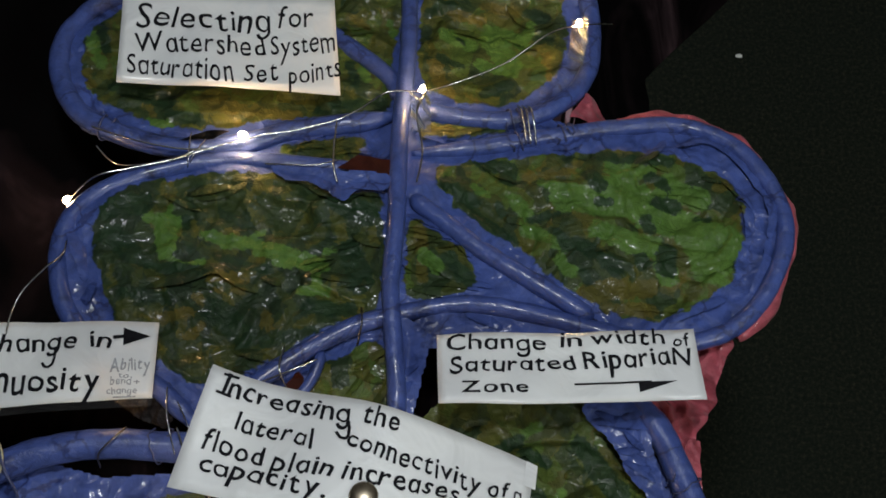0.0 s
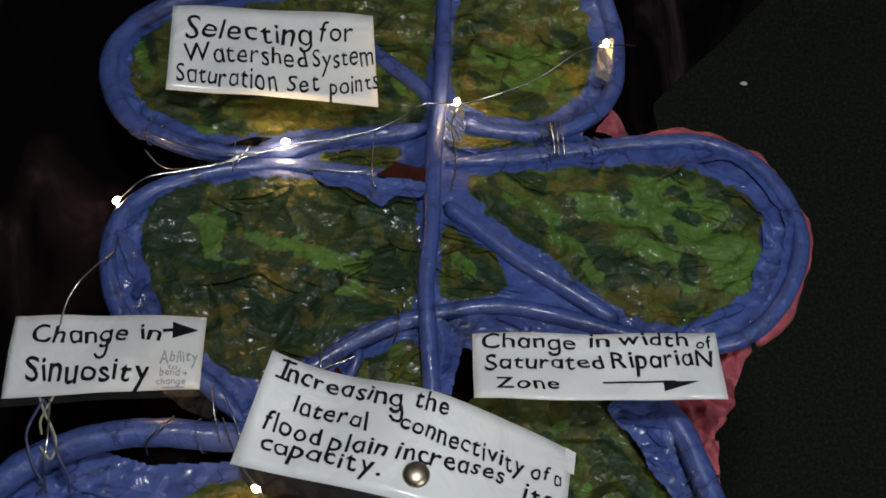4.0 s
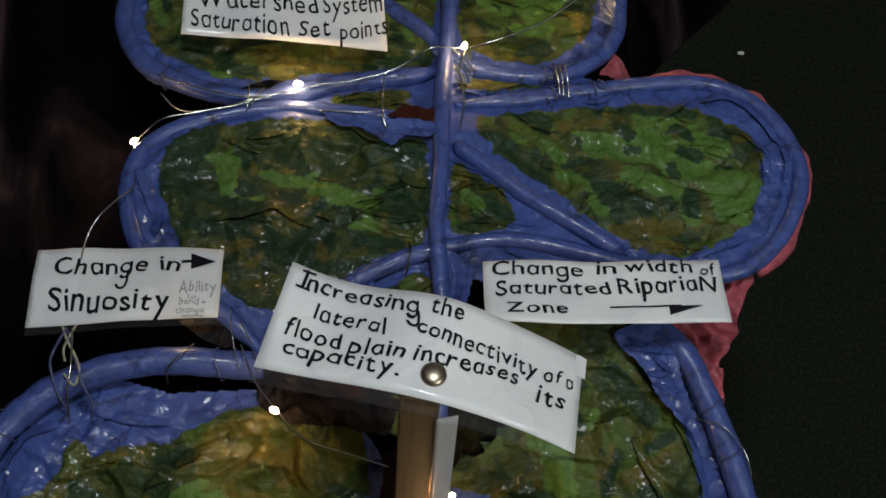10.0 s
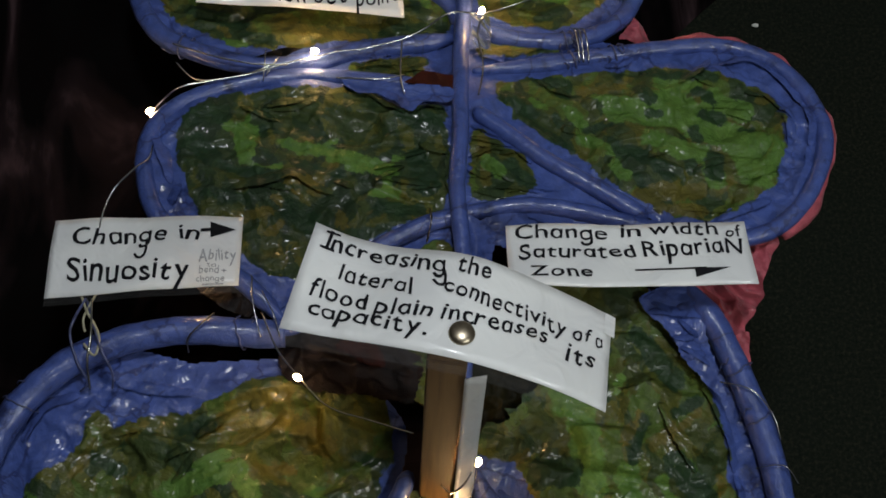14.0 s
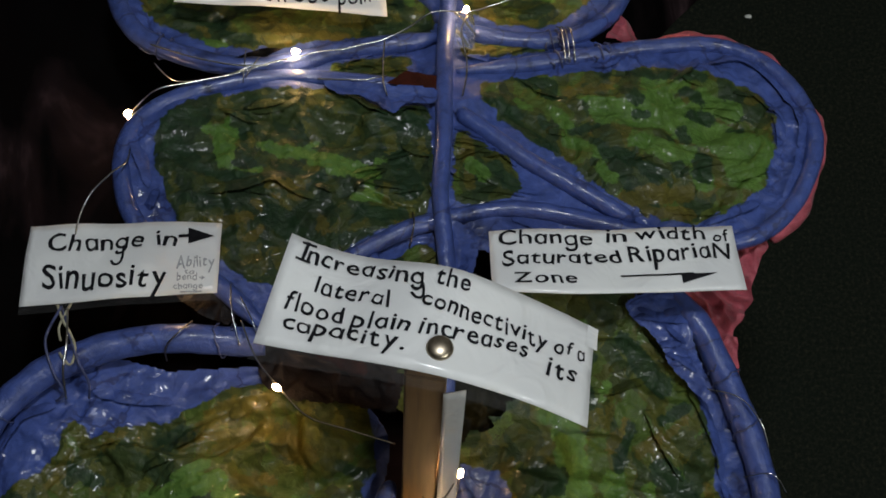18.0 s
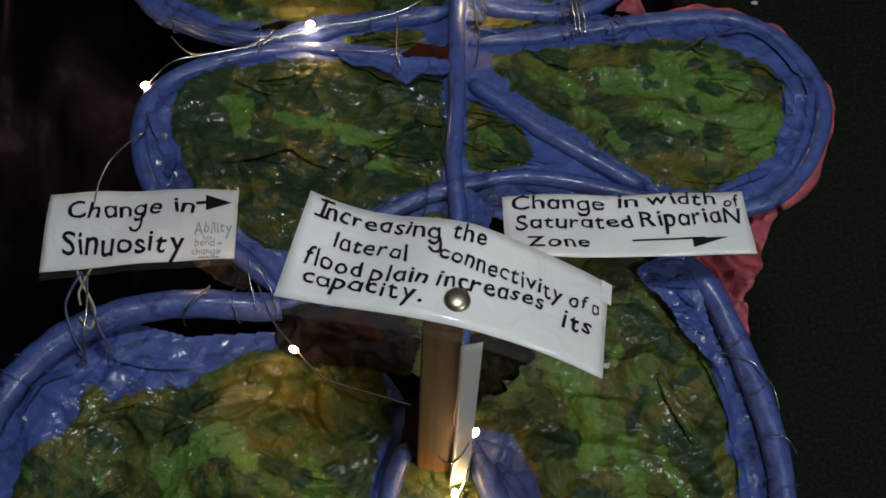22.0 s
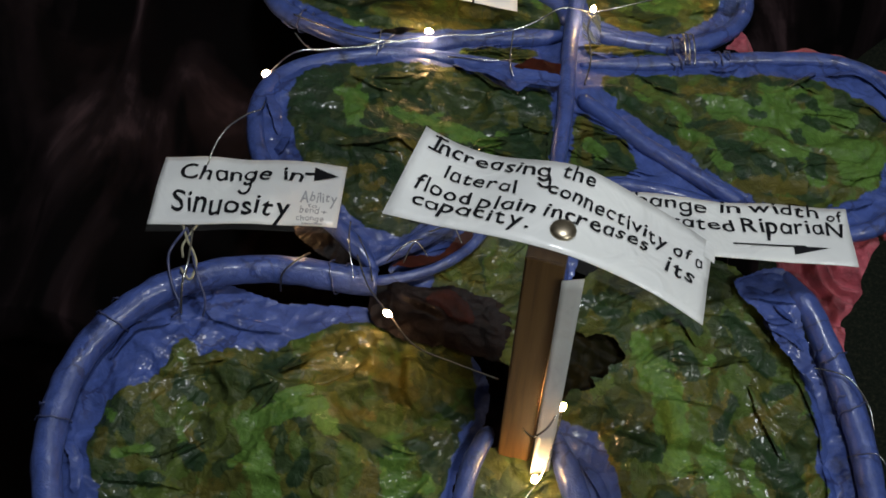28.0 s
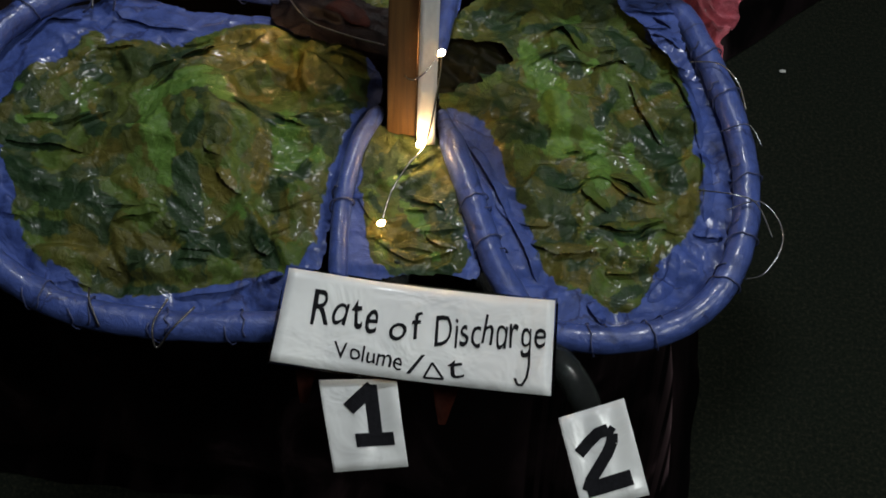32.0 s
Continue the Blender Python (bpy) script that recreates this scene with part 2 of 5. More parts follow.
def make_carpet():
    m, nodes, links, bsdf = material("carpet")
    pos = coords(nodes)
    tuft = noise_node(nodes, links, 170, 4, 0.75, 0.0, pos)
    wide = noise_node(nodes, links, 5, 3, 0.5, 0.0, pos)
    r = ramp(nodes, [(0.34, (0.007, 0.010, 0.007)), (0.52, (0.018, 0.021, 0.014)), (0.68, (0.052, 0.048, 0.030))])
    links.new(tuft.outputs[0], r.inputs[0])
    links.new(mix(nodes, links, math_node(nodes, links, "MULTIPLY", wide.outputs[0], 0.5), r.outputs[0], (0.012, 0.018, 0.014)), bsdf.inputs["Base Color"])
    bsdf.inputs["Roughness"].default_value = 0.95
    bsdf.inputs["Specular IOR Level"].default_value = 0.1
    bump(nodes, links, bsdf, tuft.outputs[0], 1.0, 0.006)
    return m


def make_wood():
    m, nodes, links, bsdf = material("pine_wood")
    tex = nodes.new("ShaderNodeTexCoord")
    stretch = nodes.new("ShaderNodeMapping")
    stretch.inputs["Scale"].default_value = (90, 90, 5)
    links.new(tex.outputs["Object"], stretch.inputs["Vector"])
    n = noise_node(nodes, links, 1.0, 6, 0.6, 1.0, stretch.outputs[0])
    r = ramp(nodes, [(0.30, (0.058, 0.027, 0.009)), (0.50, (0.122, 0.064, 0.020)), (0.75, (0.168, 0.094, 0.032))])
    links.new(n.outputs[0], r.inputs[0])
    links.new(r.outputs[0], bsdf.inputs["Base Color"])
    bsdf.inputs["Roughness"].default_value = 0.55
    bump(nodes, links, bsdf, n.outputs[0], 0.3, 0.001)
    return m


def make_paper():
    m, nodes, links, bsdf = material("laminated_paper")
    pos = coords(nodes)
    n = noise_node(nodes, links, 14, 4, 0.5, 0.3, pos)
    r = ramp(nodes, [(0.30, (0.70, 0.71, 0.72)), (0.62, (0.80, 0.81, 0.80))])
    links.new(n.outputs[0], r.inputs[0])
    links.new(r.outputs[0], bsdf.inputs["Base Color"])
    bsdf.inputs["Roughness"].default_value = 0.45
    bsdf.inputs["Coat Weight"].default_value, bsdf.inputs["Coat Roughness"].default_value = 0.5, 0.15
    wave = noise_node(nodes, links, 26, 3, 0.5, 0.6, pos)
    bump(nodes, links, bsdf, wave.outputs[0], 0.5, 0.010)
    thin = nodes.new("ShaderNodeBsdfTranslucent")
    thin.inputs["Color"].default_value = (0.85, 0.80, 0.70, 1)
    both = nodes.new("ShaderNodeMixShader")
    both.inputs[0].default_value = 0.14
    links.new(bsdf.outputs[0], both.inputs[1])
    links.new(thin.outputs[0], both.inputs[2])
    links.new(both.outputs[0], nodes["Material Output"].inputs["Surface"])
    return m


def make_velvet():
    m, nodes, links, bsdf = material("dark_velvet")
    pos = coords(nodes)
    brushed = nodes.new("ShaderNodeMapping")
    brushed.inputs["Scale"].default_value = (2.6, 0.8, 1.4)
    links.new(pos, brushed.inputs["Vector"])
    n = noise_node(nodes, links, 3.2, 5, 0.55, 1.1, brushed.outputs[0])
    # lighter mauve streaks in the base colour stand in for light on folds
    r = ramp(nodes, [(0.49, (0.0007, 0.0005, 0.0006)), (0.60, (0.010, 0.0062, 0.0070)), (0.70, (0.046, 0.028, 0.031))])
    links.new(n.outputs[0], r.inputs[0])
    links.new(r.outputs[0], bsdf.inputs["Base Color"])
    bsdf.inputs["Roughness"].default_value = 0.85
    bsdf.inputs["Specular IOR Level"].default_value = 0.05
    bsdf.inputs["Sheen Weight"].default_value, bsdf.inputs["Sheen Roughness"].default_value = 1.0, 0.26
    bsdf.inputs["Sheen Tint"].default_value = (0.85, 0.54, 0.60, 1)
    return m


def make_glow(name, colour, strength):
    m, nodes, links, bsdf = material(name)
    bsdf.inputs["Base Color"].default_value = (0.9, 0.85, 0.7, 1)
    bsdf.inputs["Emission Color"].default_value = (*colour, 1)
    bsdf.inputs["Emission Strength"].default_value = strength
    return m


def make_clear(name, rough=0.08, tint=(1, 1, 1)):
    m, nodes, links, bsdf = material(name)
    bsdf.inputs["Base Color"].default_value = (*tint, 1)
    bsdf.inputs["Roughness"].default_value = rough
    bsdf.inputs["Transmission Weight"].default_value = 1.0
    bsdf.inputs["IOR"].default_value = 1.25
    return m


BLUE, LAND, CARPET, WOOD, PAPER, VELVET = make_blue(), make_panel(), make_carpet(), make_wood(), make_paper(), make_velvet()
INK = make_plain("black_marker_ink", (0.008, 0.008, 0.010), 0.85, 0.4, 300)
INK.node_tree.nodes["Principled BSDF"].inputs["Specular IOR Level"].default_value = 0.12
GREY_INK = make_plain("grey_pencil", (0.33, 0.34, 0.35), 0.7, 0.3, 400)
SILVER = make_plain("silver_wire", (0.60, 0.60, 0.58), 0.22, 0.2, 200, metal=1.0)
DARK_WIRE = make_plain("dull_wire", (0.16, 0.15, 0.14), 0.4, 0.3, 200, metal=1.0)
PAINTED_WIRE = make_plain("paint_smeared_wire", (0.045, 0.055, 0.13), 0.4, 0.5, 150)
TWINE = make_plain("pale_wire", (0.34, 0.32, 0.22), 0.45, 0.3, 150)
BRASS = make_plain("nickel_tack", (0.40, 0.34, 0.25), 0.34, 0.25, 120, metal=1.0)
PINK = make_plain("pink_cloth", (0.34, 0.058, 0.080), 0.55, 0.40, 60, coat=0.25, relief=0.012, sheen=0.1)
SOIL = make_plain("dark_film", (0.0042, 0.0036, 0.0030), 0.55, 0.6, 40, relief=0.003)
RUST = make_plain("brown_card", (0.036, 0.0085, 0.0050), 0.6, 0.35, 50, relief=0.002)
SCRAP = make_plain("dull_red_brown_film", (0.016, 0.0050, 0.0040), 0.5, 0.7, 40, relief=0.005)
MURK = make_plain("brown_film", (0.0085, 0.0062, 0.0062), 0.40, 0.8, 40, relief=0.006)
# olive taken near black: the hollow's shade is in this colour
GLOOM = make_plain("hollow_shade_olive", (0.007, 0.0066, 0.0025), 0.5, 0.7, 45, relief=0.004)
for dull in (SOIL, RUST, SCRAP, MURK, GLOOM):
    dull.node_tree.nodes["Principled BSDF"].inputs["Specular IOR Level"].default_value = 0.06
WALL = make_plain("wall_paint", (0.30, 0.29, 0.27), 0.8, 0.08, 8)
CEILING = make_plain("ceiling_paint", (0.60, 0.60, 0.58), 0.85, 0.05, 10)
OAK = make_plain("varnished_oak", (0.22, 0.105, 0.03), 0.4, 0.3, 20)
BULB = make_glow("warm_led", (1.0, 0.60, 0.26), 560.0)
WEAK_BULB = make_glow("weak_warm_led", (1.0, 0.60, 0.26), 110.0)
STRIP_BULB = make_glow("half_hidden_led", (1.0, 0.60, 0.26), 330.0)
FILM = make_clear("clear_film")
HOSE = make_clear("clear_hose", 0.12, (0.55, 0.60, 0.60))
HOSE.node_tree.nodes["Principled BSDF"].inputs["Transmission Weight"].default_value = 0.98
HAZE = make_clear("cloudy_film", 0.10, (0.9, 0.9, 0.9))
HAZE.node_tree.nodes["Principled BSDF"].inputs["Transmission Weight"].default_value = 0.92
SLEEVE = make_plain("plastic_sleeve", (0.30, 0.30, 0.30), 0.2, 0.2, 40, relief=0.004)
clear, both = SLEEVE.node_tree.nodes.new("ShaderNodeBsdfTransparent"), SLEEVE.node_tree.nodes.new("ShaderNodeMixShader")
both.inputs[0].default_value = 0.05
SLEEVE.node_tree.links.new(clear.outputs[0], both.inputs[1])
SLEEVE.node_tree.links.new(SLEEVE.node_tree.nodes["Principled BSDF"].outputs[0], both.inputs[2])
SLEEVE.node_tree.links.new(both.outputs[0], SLEEVE.node_tree.nodes["Material Output"].inputs["Surface"])
CRUMB = make_plain("white_crumb", (0.8, 0.8, 0.76), 0.6, 0.1, 50)


# ---- mesh helpers ----
def mesh_object(name, verts, faces, mat, parent=None, label="", smooth=True):
    me = bpy.data.meshes.new(name)
    me.from_pydata([tuple(v) for v in verts], [], faces)
    me.materials.append(mat)
    if smooth:
        me.polygons.foreach_set("use_smooth", [True] * len(me.polygons))
    me.update()
    ob = new(name, me)
    if parent is not None:
        ob.parent = parent
    if label:
        tagged(ob, label)
    return ob


def part(name, bm, mat, parent, label="", smooth=True):
    me = bpy.data.meshes.new(name)
    bm.to_mesh(me)
    bm.free()
    me.materials.append(mat)
    if smooth:
        me.polygons.foreach_set("use_smooth", [True] * len(me.polygons))
    ob = new(name, me)
    if parent is not None:
        ob.parent = parent
    if label:
        tagged(ob, label)
    return ob


def thing(name, label, category, group="", kind=""):
    return tagged(new(name), label, category, group, kind)


def bed(x, y):
    """The height of the model's gently domed and dished surface."""
    y = min(max(y, -0.21), 0.56)
    return -0.048 - 0.051 * x + 0.197 * y + 0.117 * x * x + 0.076 * x * y - 0.517 * y * y


def spline(points, spacing, closed=False):
    """A Catmull-Rom curve through the points, in even steps."""
    p = [Vector(q) for q in points]
    n = len(p)
    out = []
    for i in range(n if closed else n - 1):
        a, b = (p[(i - 1) % n], p[(i + 2) % n]) if closed else (p[max(i - 1, 0)], p[min(i + 2, n - 1)])
        c, d = p[i], p[(i + 1) % n]
        k = max(1, round((d - c).length / spacing))
        for j in range(k):
            t = j / k
            out.append(0.5 * (2 * c + (d - a) * t + (2 * a - 5 * c + 4 * d - b) * t * t + (3 * c - a - 3 * d + b) * t ** 3))
    if not closed:
        out.append(p[-1])
    return out


def sweep(points, radius, sides=12, lumpy=0.0, closed=False, caps=True):
    """Vertices and faces of a round tube along points."""
    verts, faces = [], []
    n = len(points)
    side = None
    for i, q in enumerate(points):
        ahead = (points[(i + 1) % n] if closed else points[min(i + 1, n - 1)]) - (points[i - 1] if closed or i else q)
        ahead = ahead.normalized() if ahead.length > 1e-9 else Vector((0, 0, 1))
        if side is None:
            side = ahead.orthogonal().normalized()
        side = (side - ahead * side.dot(ahead)).normalized()
        other = ahead.cross(side)
        r = radius(i / max(1, n - 1)) if callable(radius) else radius
        for k in range(sides):
            a = 2 * math.pi * k / sides
            v = q + (side * math.cos(a) + other * math.sin(a)) * r
            if lumpy:
                v += (v - q) * lumpy * noise.noise(v * 70)
            verts.append(v)
    rings = n if closed else n - 1
    for i in range(rings):
        a, b = i * sides, ((i + 1) % n) * sides
        for k in range(sides):
            faces.append((a + k, a + (k + 1) % sides, b + (k + 1) % sides, b + k))
    if caps and not closed:
        faces.append(tuple(range(sides - 1, -1, -1)))
        faces.append(tuple(range((n - 1) * sides, n * sides)))
    return verts, faces


def rod(name, points, radius, mat, parent, label="", spacing=0.006, sides=8, lumpy=0.0, closed=False):
    v, f = sweep(spline(points, spacing, closed), radius, sides, lumpy, closed)
    return mesh_object(name, v, f, mat, parent, label)

# ---- lettering: word, start, end (across, down the card), height as a share of the card ----
SELECTING_CORNERS = [(-0.295, 0.542, -0.016), (-0.109, 0.56, -0.049), (-0.098, 0.462, -0.046), (-0.291, 0.453, -0.012)]
SELECTING_WORDS = [
    ("Selecting", 0.069, 0.365, 0.687, 0.391, 0.260),
    ("for", 0.721, 0.341, 0.891, 0.290, 0.227),
    ("Watershed", 0.067, 0.641, 0.659, 0.646, 0.230),
    ("System", 0.686, 0.641, 0.987, 0.537, 0.224),
    ("Saturation", 0.041, 0.891, 0.511, 0.940, 0.241),
    ("Set", 0.564, 0.955, 0.717, 0.899, 0.222),
    ("points", 0.765, 0.932, 1.008, 0.805, 0.195),
]
SINUOSITY_CORNERS = [(-0.389, 0.229, 0.007), (-0.227, 0.234, 0.01), (-0.226, 0.172, 0.015), (-0.387, 0.156, 0.016)]
SINUOSITY_WORDS = [
    ("Change", 0.108, 0.338, 0.614, 0.356, 0.222),
    ("in", 0.678, 0.343, 0.783, 0.346, 0.234),
    ("Sinuosity", 0.105, 0.801, 0.743, 0.878, 0.303),
    ("Ability", 0.787, 0.652, 0.978, 0.628, 0.163),
    ("to", 0.830, 0.734, 0.882, 0.738, 0.073),
    ("bend", 0.793, 0.819, 0.896, 0.820, 0.105),
    ("+", 0.908, 0.829, 0.937, 0.831, 0.081),
    ("change", 0.779, 0.929, 0.928, 0.935, 0.088),
]
INCREASING_CORNERS = [(-0.143, 0.161, 0.207), (0.065, 0.107, 0.175), (0.056, 0.034, 0.199), (-0.162, 0.081, 0.222)]
INCREASING_WORDS = [
    ("Increasing", 0.052, 0.199, 0.426, 0.212, 0.168),
    ("the", 0.462, 0.186, 0.568, 0.163, 0.167),
    ("lateral", 0.122, 0.452, 0.343, 0.472, 0.171),
    ("connectivity", 0.438, 0.408, 0.840, 0.454, 0.165),
    ("of", 0.863, 0.434, 0.929, 0.384, 0.146),
    ("a", 0.945, 0.409, 0.971, 0.395, 0.114),
    ("flood", 0.050, 0.654, 0.227, 0.692, 0.167),
    ("plain", 0.255, 0.704, 0.421, 0.684, 0.163),
    ("increases", 0.451, 0.665, 0.781, 0.587, 0.162),
    ("its", 0.848, 0.660, 0.950, 0.641, 0.176),
    ("capacity.", 0.062, 0.825, 0.421, 0.850, 0.155),
]
WIDTH_CORNERS = [(-0.003, 0.227, 0.027), (0.202, 0.241, 0.013), (0.21, 0.183, 0.022), (0.0, 0.169, 0.04)]
WIDTH_WORDS = [
    ("Change", 0.033, 0.247, 0.418, 0.233, 0.225),
    ("in", 0.476, 0.208, 0.556, 0.208, 0.216),
    ("width", 0.591, 0.183, 0.879, 0.202, 0.216),
    ("of", 0.912, 0.237, 0.975, 0.220, 0.172),
    ("Saturated", 0.048, 0.571, 0.522, 0.524, 0.230),
    ("RipariaN", 0.556, 0.533, 0.966, 0.510, 0.273),
    ("Zone", 0.083, 0.856, 0.335, 0.841, 0.184),
]
RATE_CORNERS = [(-0.124, -0.144, -0.04), (0.088, -0.141, -0.051), (0.092, -0.216, -0.071), (-0.128, -0.213, -0.071)]
RATE_WORDS = [
    ("Rate", 0.111, 0.534, 0.359, 0.528, 0.378),
    ("of", 0.399, 0.603, 0.521, 0.552, 0.297),
    ("Discharge", 0.571, 0.600, 0.973, 0.500, 0.345),
    ("Volume", 0.214, 0.862, 0.466, 0.901, 0.193),
    ("/", 0.488, 0.934, 0.538, 0.916, 0.222),
    ("t", 0.630, 0.919, 0.687, 0.901, 0.222),
]
ONE_CORNERS = [(-0.092, -0.211, -0.095), (-0.03, -0.204, -0.092), (-0.013, -0.264, -0.122), (-0.071, -0.274, -0.127)]
TWO_CORNERS = [(0.1, -0.21, -0.115), (0.15, -0.191, -0.105), (0.177, -0.256, -0.138), (0.126, -0.273, -0.146)]

# ---- the room ----
def box_object(name, low, high, mat, parent=None, label="", bevel=0.0):
    bm = bmesh.new()
    bmesh.ops.create_cube(bm, size=1)
    for v in bm.verts:
        v.co = [low[i] + (v.co[i] + 0.5) * (high[i] - low[i]) for i in range(3)]
    if bevel:
        bmesh.ops.bevel(bm, geom=bm.edges[:], offset=bevel, segments=2, affect="EDGES")
    return part(name, bm, mat, parent, label, smooth=False)


tagged(box_object("floor", (-2.6, -3.0, FLOOR_Z - 0.05), (2.4, 1.6, FLOOR_Z), CARPET), "dark green-grey flecked carpet floor", "carpet", kind="structure")
for name, low, high in (("wall_north", (-2.6, 1.6, FLOOR_Z), (2.4, 1.7, 1.7)), ("wall_south", (-2.6, -3.1, FLOOR_Z), (2.4, -3.0, 1.7)),
                        ("wall_west", (-2.7, -3.1, FLOOR_Z), (-2.6, 1.7, 1.7)), ("wall_east", (2.4, -3.1, FLOOR_Z), (2.5, 1.7, 1.7))):
    tagged(box_object(name, low, high, WALL), "plain painted room wall in dim light", "wall", kind="structure")
tagged(box_object("ceiling", (-2.7, -3.1, 1.7), (2.5, 1.7, 1.8), CEILING), "plain white painted ceiling of the room", "ceiling", kind="structure")
tagged(box_object("trim", (0.462, 1.088, FLOOR_Z), (2.4, 1.17, FLOOR_Z + 0.012), OAK, bevel=0.004), "varnished brown wooden threshold strip on the carpet", "trim", kind="structure")
bm = bmesh.new()
bmesh.ops.create_icosphere(bm, subdivisions=2, radius=0.006)
for v in bm.verts:
    v.co = Vector((v.co.x * 1.0, v.co.y * 0.55, v.co.z * 0.35)) * (1 + 0.35 * noise.noise(v.co * 300))
crumb = part("paper_crumb", bm, CRUMB, None)
crumb.location = (0.44, 0.88, FLOOR_Z + 0.003)
tagged(crumb, "tiny white paper crumb lying on the dark carpet", "crumb")


# ---- dark velvet over the table ----
TOP_Z = -0.165
TX0, TX1, TY0, TY1 = -1.10, 0.182, 0.105, 0.74


def right_edge(y):
    return TX1 - 0.047 * min(1.0, max(0.0, (y - 0.15) / 0.12)) - 0.04 * min(1.0, max(0.0, (y - 0.30) / 0.16))


def cloth_height(x, y):
    """Flat on the table top, then falling to the floor in folds."""
    dx, dy = max(TX0 - x, 0, x - right_edge(y)), max(TY0 - y, 0, y - TY1)
    out = math.hypot(dx, dy)
    wrinkle = 0.016 * noise.noise(Vector((x * 7, y * 3.0, 0.3))) + 0.010 * noise.noise(Vector((x * 16, y * 7, 2.3)))
    sway = 0.05 * noise.noise(Vector((x * 3, y * 3, 1.1)))
    ridge = 0.085 * max(0.0, 1 - abs(noise.noise(Vector(((x + sway) * 6.0 + y * 1.2, y * 1.5, 7.7)))) * 3.2) * min(1, max(0, (-0.36 - x) * 8))
    if out <= 0:
        return TOP_Z + wrinkle * (0.4 if x > -0.42 else 1.2) + ridge
    return max(FLOOR_Z + 0.004, TOP_Z - out * 7.5 + wrinkle * 0.5)


def make_cloth():
    step_x, step_y = 0.016, 0.016
    xs = np.arange(TX0 - 0.12, TX1 + 0.125, step_x)
    ys = np.arange(TY0 - 0.12, TY1 + 0.13, step_y)
    # finer rows where the cloth drops over the edge
    xs = np.unique(np.concatenate([xs, np.arange(TX1 - 0.09, TX1 + 0.12, 0.004)]))
    ys = np.unique(np.concatenate([ys, np.arange(TY0 - 0.11, TY0 + 0.02, 0.004)]))
    verts, faces = [], []
    for y in ys:
        for x in xs:
            out = math.hypot(max(TX0 - x, 0, x - right_edge(y)), max(TY0 - y, 0, y - TY1))
            fold = 0.020 * noise.noise(Vector((x * 11, y * 11, 0))) * min(1, out * 20)
            verts.append((x + fold, y + fold, cloth_height(x, y)))
    w = len(xs)
    for j in range(len(ys) - 1):
        for i in range(w - 1):
            faces.append((j * w + i, j * w + i + 1, (j + 1) * w + i + 1, (j + 1) * w + i))
    return verts, faces


table = thing("draped_table", "low table covered in dark brown-black velvet cloth", "table")
v, f = make_cloth()
mesh_object("velvet_cloth", v, f, VELVET, table)
box_object("tabletop", (TX0 + 0.01, TY0 + 0.01, TOP_Z - 0.085), (TX1 - 0.12, TY1 - 0.01, TOP_Z - 0.05), OAK, table)
for x in (TX0 + 0.06, TX1 - 0.16):
    for y in (TY0 + 0.06, TY1 - 0.06):
        box_object("leg", (x - 0.025, y - 0.025, FLOOR_Z), (x + 0.025, y + 0.025, TOP_Z - 0.084), OAK, table)


def make_heap():
    """Spare velvet lying on the carpet behind the table."""
    verts, faces = [], []
    nx, ny = 90, 40
    for j in range(ny + 1):
        for i in range(nx + 1):
            a, b = i / nx, j / ny
            y = 0.73 + b * 0.62
            edge = 0.20 + (y - 0.74) * 0.95 + 0.02 * noise.noise(Vector((y * 9, 0, 0)))
            x = -1.3 + a * (edge + 1.3)
            lift = 0.03 + 0.035 * noise.noise(Vector((x * 6, y * 6, 3))) + 0.02 * noise.noise(Vector((x * 15, y * 11, 5)))
            verts.append((x, y, FLOOR_Z + max(0.004, lift * min(1, (1 - a) * 25) * min(1, (1 - b) * 8))))
    for j in range(ny):
        for i in range(nx):
            k = j * (nx + 1) + i
            faces.append((k, k + 1, k + nx + 2, k + nx + 1))
    return verts, faces


v, f = make_heap()
tagged(mesh_object("floor_cloth", v, f, VELVET), "black velvet cloth lying crumpled on the carpet", "cloth")


